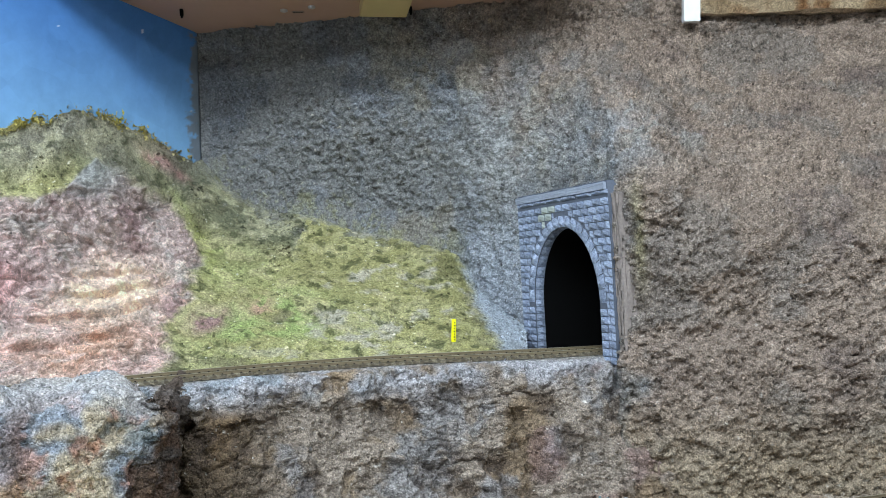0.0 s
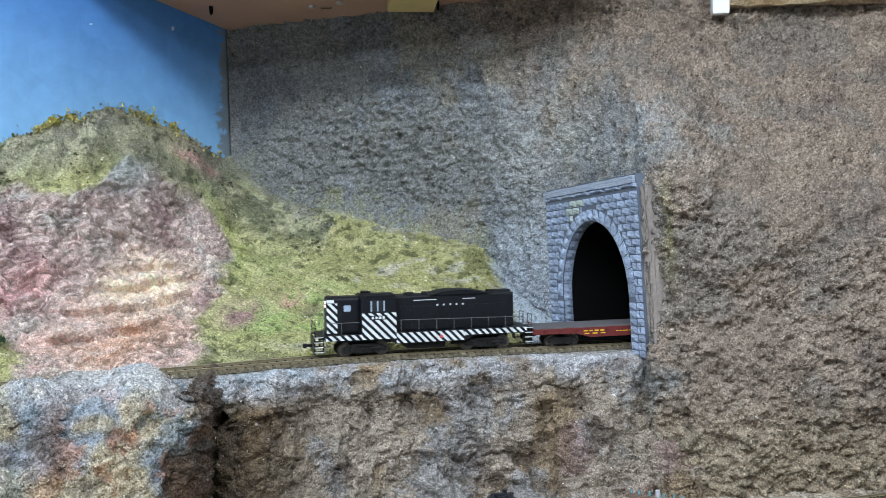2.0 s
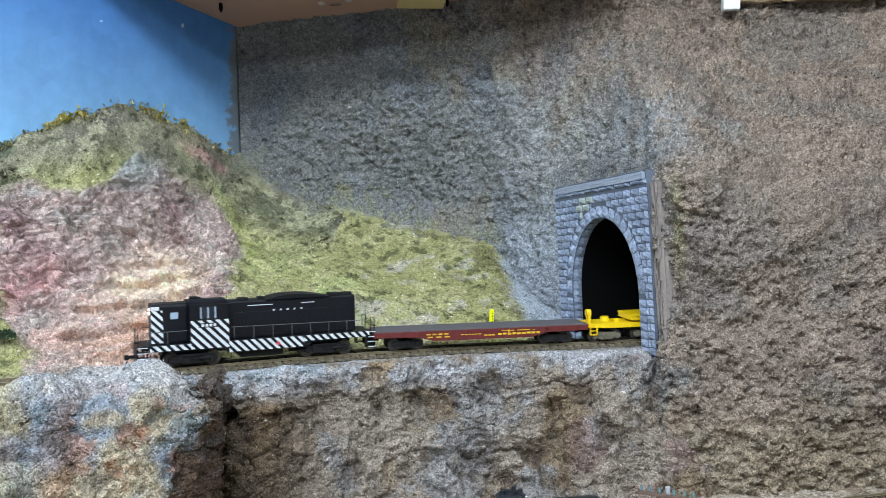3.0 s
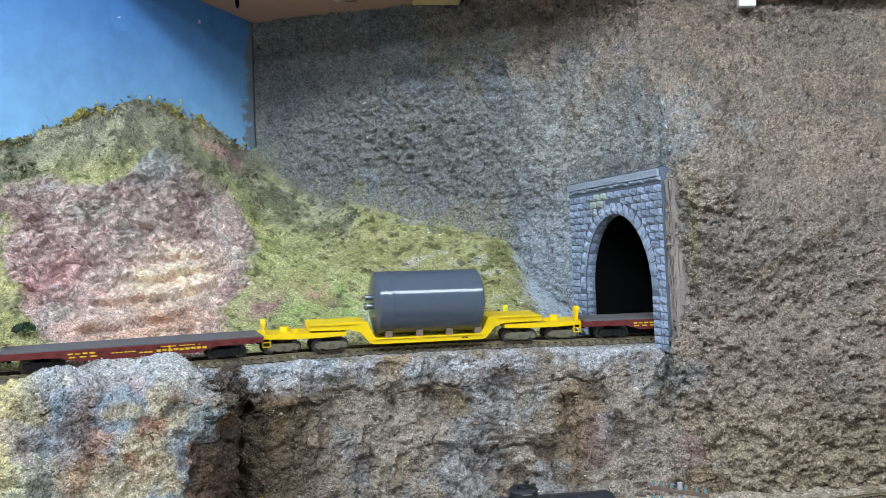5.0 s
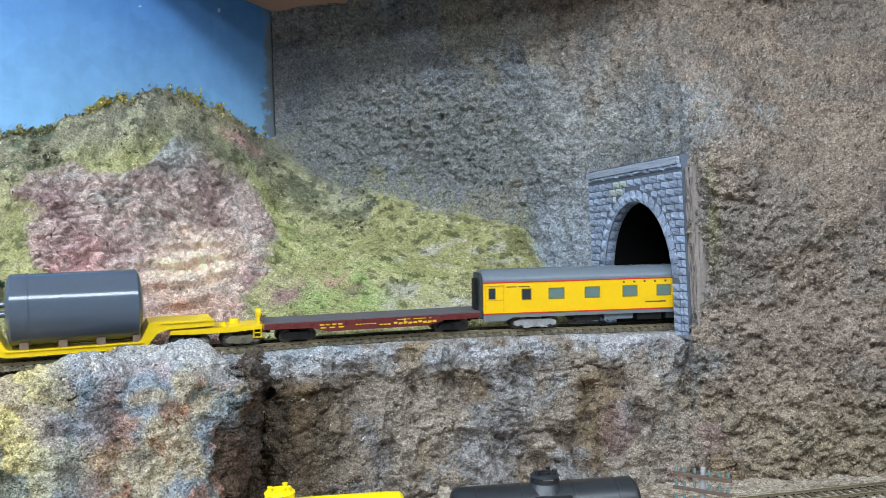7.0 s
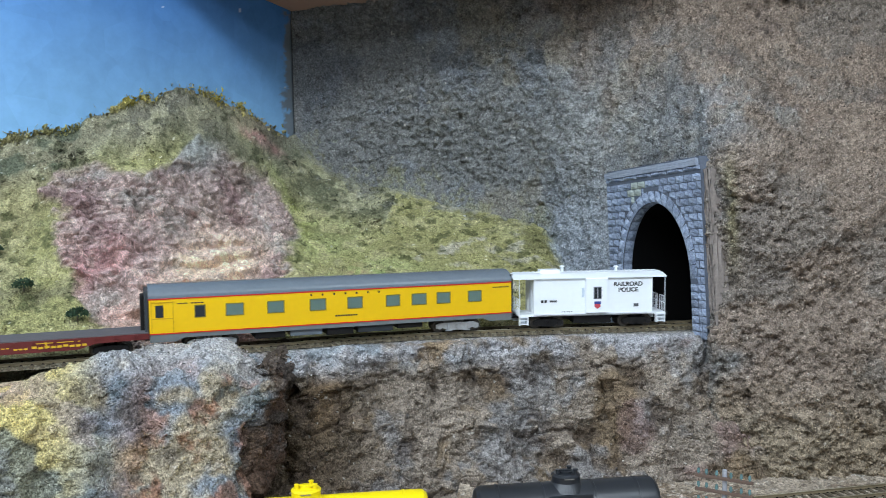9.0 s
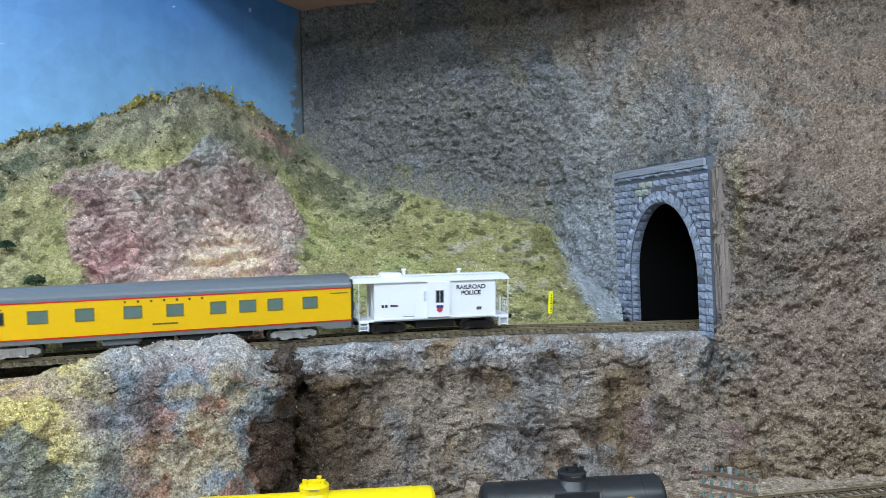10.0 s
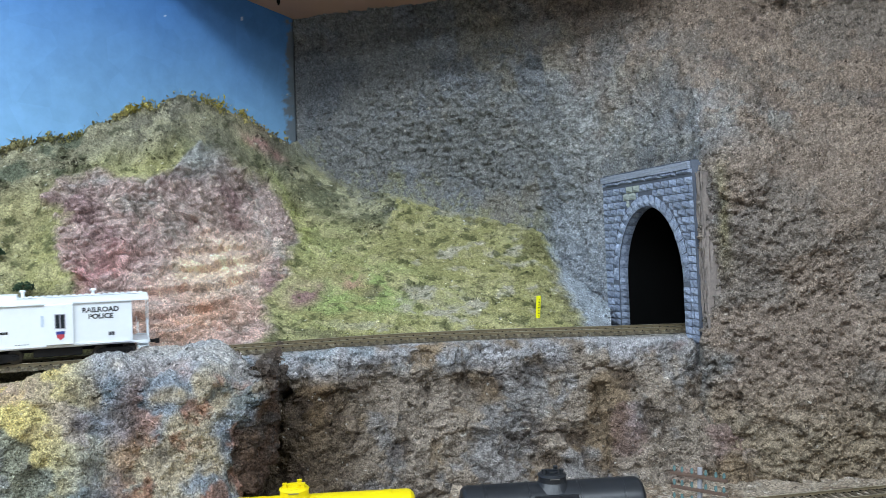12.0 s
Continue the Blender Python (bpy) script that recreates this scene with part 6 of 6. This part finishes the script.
        for sx in (-1, 1):
            rod(bm, (sx * (h + 0.0006), -r - 0.0012, cz + 0.0025), (sx * (h + 0.0006), r + 0.0012, cz + 0.0025), 0.0003, 6)
            for sy in (-1, 1):
                rod(bm, (sx * (h + 0.0006), sy * (r + 0.0012), cz + 0.0025), (sx * (h - 0.002), sy * (r + 0.0012), cz + 0.0025), 0.0003, 6)
        part("handrail", bm, METAL, top)
        bm = BM()
        pts = [(0.0345 + 0.0048 * math.cos(a), cz + 0.0030 + 0.0052 * math.sin(a)) for a in np.linspace(-0.15, math.pi + 0.15, 15)]
        ybase = -math.sqrt(max(r * r - 0.0055 ** 2, 0)) - 0.0006
        prism(bm, pts, ybase - 0.0003, ybase)
        em = part("emblem", bm, LETTER, top, "yellow fan-shaped emblem")
        for i in range(6):
            a = math.radians(30 + i * 24)
            bm = BM()
            rod(bm, (0.0345, ybase - 0.0004, cz + 0.0030), (0.0345 + 0.0046 * math.cos(a), ybase - 0.0004, cz + 0.0030 + 0.0050 * math.sin(a)), 0.00022, 6)
            part("rib", bm, REDM, em)
        bars(top, "name_bars", -0.046, -0.026, cz + 0.0028, 0.0036, ybase - 0.0002, WHITE, 5, 0.25)
    bm = BM()
    box(bm, (0, 0, 0.0145), (length + 0.016, 0.012, 0.0050), 0.0006)
    for sx in (-1, 1):
        box(bm, (sx * (h - 0.016), 0, 0.0160), (0.010, 0.024, 0.0044))
        box(bm, (sx * (h + 0.0075), 0, 0.0145), (0.0015, 0.030, 0.0046))
    part("frame", bm, BLACKD, top)
    global TRUCKS, WHEELSETS
    t0, w0 = len(TRUCKS), len(WHEELSETS)
    for sx in (-1, 1):
        truck(top, sx * (h - 0.016), BLACKD)
    del TRUCKS[t0:], WHEELSETS[w0:]
    return top


build_loco()
flat = build_flat(0.6500)
build_depressed()
build_load()
build_flat(1.1100)
build_coach()
build_caboose()
TANKB = plain("tank_black", (0.016, 0.018, 0.022), 0.38, vary=0.3, scale=120)
TANKY = plain("tank_yellow", tuple(rgb(238, 212, 20)), 0.4, vary=0.08, scale=100)
build_tank_car("tank_car", "glossy yellow model tank car with an expansion dome", (-0.0560, 0.2800), 0.157, 0.0165, TANKY, 0.0092, False, (-0.060, 0.0615))
build_tank_car("tank_car", "black model tank car with dome walkway and yellow emblem", (0.1060, 0.3250), 0.124, 0.0163, TANKB, 0.0092, True, (-0.046, -0.017, 0.017, 0.046))


# ---- lineside things ----
def build_pole():
    top = tagged(new("telegraph_pole"), "model telegraph pole with three brown crossarms and glass insulators", "telegraph pole")
    top.matrix_world = pose(0.186, 0.196, GROUND, 0, 0, -24)
    bm = BM()
    rod(bm, (0, 0, -0.002), (0, 0, 0.106), 0.0016, 10, 0.0012)
    part("pole", bm, plain("pole_grey", tuple(rgb(150, 150, 155)), 0.8, vary=0.2), top)
    armm = plain("arm_brown", tuple(rgb(96, 78, 68)), 0.8)
    ins = plain("insulator_glass", tuple(rgb(92, 118, 118)), 0.15)
    for k, z in enumerate((0.0880, 0.0950, 0.1020)):
        bm = BM()
        box(bm, (0, -0.0018, z), (0.0285, 0.0014, 0.0016), 0.0002)
        arm = part("crossarm", bm, armm, top)
        for x in (-0.0125, -0.0085, -0.0035, 0.0035, 0.0085, 0.0125):
            bm = BM()
            rod(bm, (x, -0.0018, z + 0.0008), (x, -0.0018, z + 0.0020), 0.0004, 6)
            rod(bm, (x, -0.0018, z + 0.0016), (x, -0.0018, z + 0.0036), 0.0009, 8, 0.0006)
            part("insulator", bm, ins, arm)
    bm = BM()
    prism(bm, [(-0.002, 0.0800), (-0.0075, 0.0875), (-0.0065, 0.0880), (0, 0.0815), (0.0065, 0.0880), (0.0075, 0.0875), (0.002, 0.0800)], -0.0022, -0.0014)
    part("brace", bm, plain("brace_white", tuple(rgb(190, 196, 206)), 0.6), top)


build_pole()


def build_marker():
    top = tagged(new("marker_post"), "yellow plastic marker post with black tick marks", "marker post")
    top.matrix_world = pose(0.0815, 0.583, -0.009, 0, 2.5, 12)
    bm = BM()
    box(bm, (0, 0, 0.0165), (0.0042, 0.0014, 0.033), 0.0006)
    part("post", bm, plain("marker_yellow", tuple(rgb(236, 232, 20)), 0.4), top)
    for i in range(9):
        bm = BM()
        box(bm, (0.0006, -0.0009, 0.0295 - i * 0.0026), (0.0014 if i % 2 else 0.0008, 0.0003, 0.0010))
        part("bar", bm, INK, top)


build_marker()


def build_bush(x, y, z, r, seed):
    rnd = random.Random(seed)
    bm = BM()
    for i in range(420):
        d = Vector((rnd.gauss(0, 1), rnd.gauss(0, 1), rnd.gauss(0, 0.8)))
        d = d.normalized() * (r * rnd.uniform(0.35, 1.0) ** 0.5)
        d.z = abs(d.z) * 0.8
        q = Euler((rnd.uniform(0, 6), rnd.uniform(0, 6), rnd.uniform(0, 6))).to_matrix().to_4x4()
        s = rnd.uniform(0.0006, 0.0014)
        m = Matrix.Translation(d) @ q
        vs = [bm.verts.new(m @ Vector(p)) for p in ((-s, 0, 0), (0, -s * 0.7, 0), (s, 0, 0.0002), (0, s * 0.7, 0))]
        bm.faces.new(vs)
    top = tagged(new("bush"), "small dark green foam bush on the slope", "bush", "lineside bushes")
    top.location = (x, y, z)
    bm2 = BM()
    rod(bm2, (0, 0, -0.004), (0, 0, r * 0.5), 0.0006, 6)
    part("stem", bm2, TIEM, top)
    part("leaves", bm, plain("bush_green", tuple(rgb(46, 66, 46)), 0.9, vary=0.5, scale=500), top)


for i, (x, v, r) in enumerate(((-0.333, 0.308, 0.009), (-0.285, 0.171, 0.009), (-0.372, 0.50, 0.007), (-0.40, 0.60, 0.008))):
    p = hill(np.array(x), np.array(v))
    build_bush(float(p[0]), float(p[1]) - 0.012, float(p[2]) + 0.004, r, i)

# ---- what moves ----
SPEED = 0.1453


def progress(t):
    """The way gone by: even, with a slight surge and check near the end."""
    return SPEED * t - float(np.interp(t, [0, 9.5, 10.0, 10.5, 11.0, 11.5, 12.0], [0, 0, -0.0022, -0.0024, 0, 0.0022, 0.004]))


def motions():
    times = [i * 0.25 for i in range(49)]
    for top, centre, half in CARS:
        rows, bend = [], {}
        for t in times:
            s = centre - progress(t)
            x0, y0, a0 = on_line(s - half)
            x1, y1, a1 = on_line(s + half)
            head = math.atan2(y1 - y0, x1 - x0)
            z0, z1 = float(line_z(s - half)), float(line_z(s + half))
            tilt = math.degrees(math.atan2(z0 - z1, 2 * half))
            rows.append((t, pose((x0 + x1) / 2, (y0 + y1) / 2, (z0 + z1) / 2, 0, tilt, math.degrees(head))))
            for ob, x, car in TRUCKS:
                if car is top:
                    bend.setdefault(ob, []).append((t, pose(x, 0, 0, 0, 0, math.degrees(on_line(s + x)[2] - head))))
        walk(top, rows)
        for ob, r in bend.items():
            walk(ob, r)
    spins = {}
    for ob, x, r in WHEELSETS:
        if r not in spins:
            spins[r] = [(i / 30, -math.degrees(SPEED * i / 30 / r)) for i in range(361)]
        walk(ob, [(t, pose(x, 0, r, 0, a, 0)) for t, a in spins[r]])


motions()
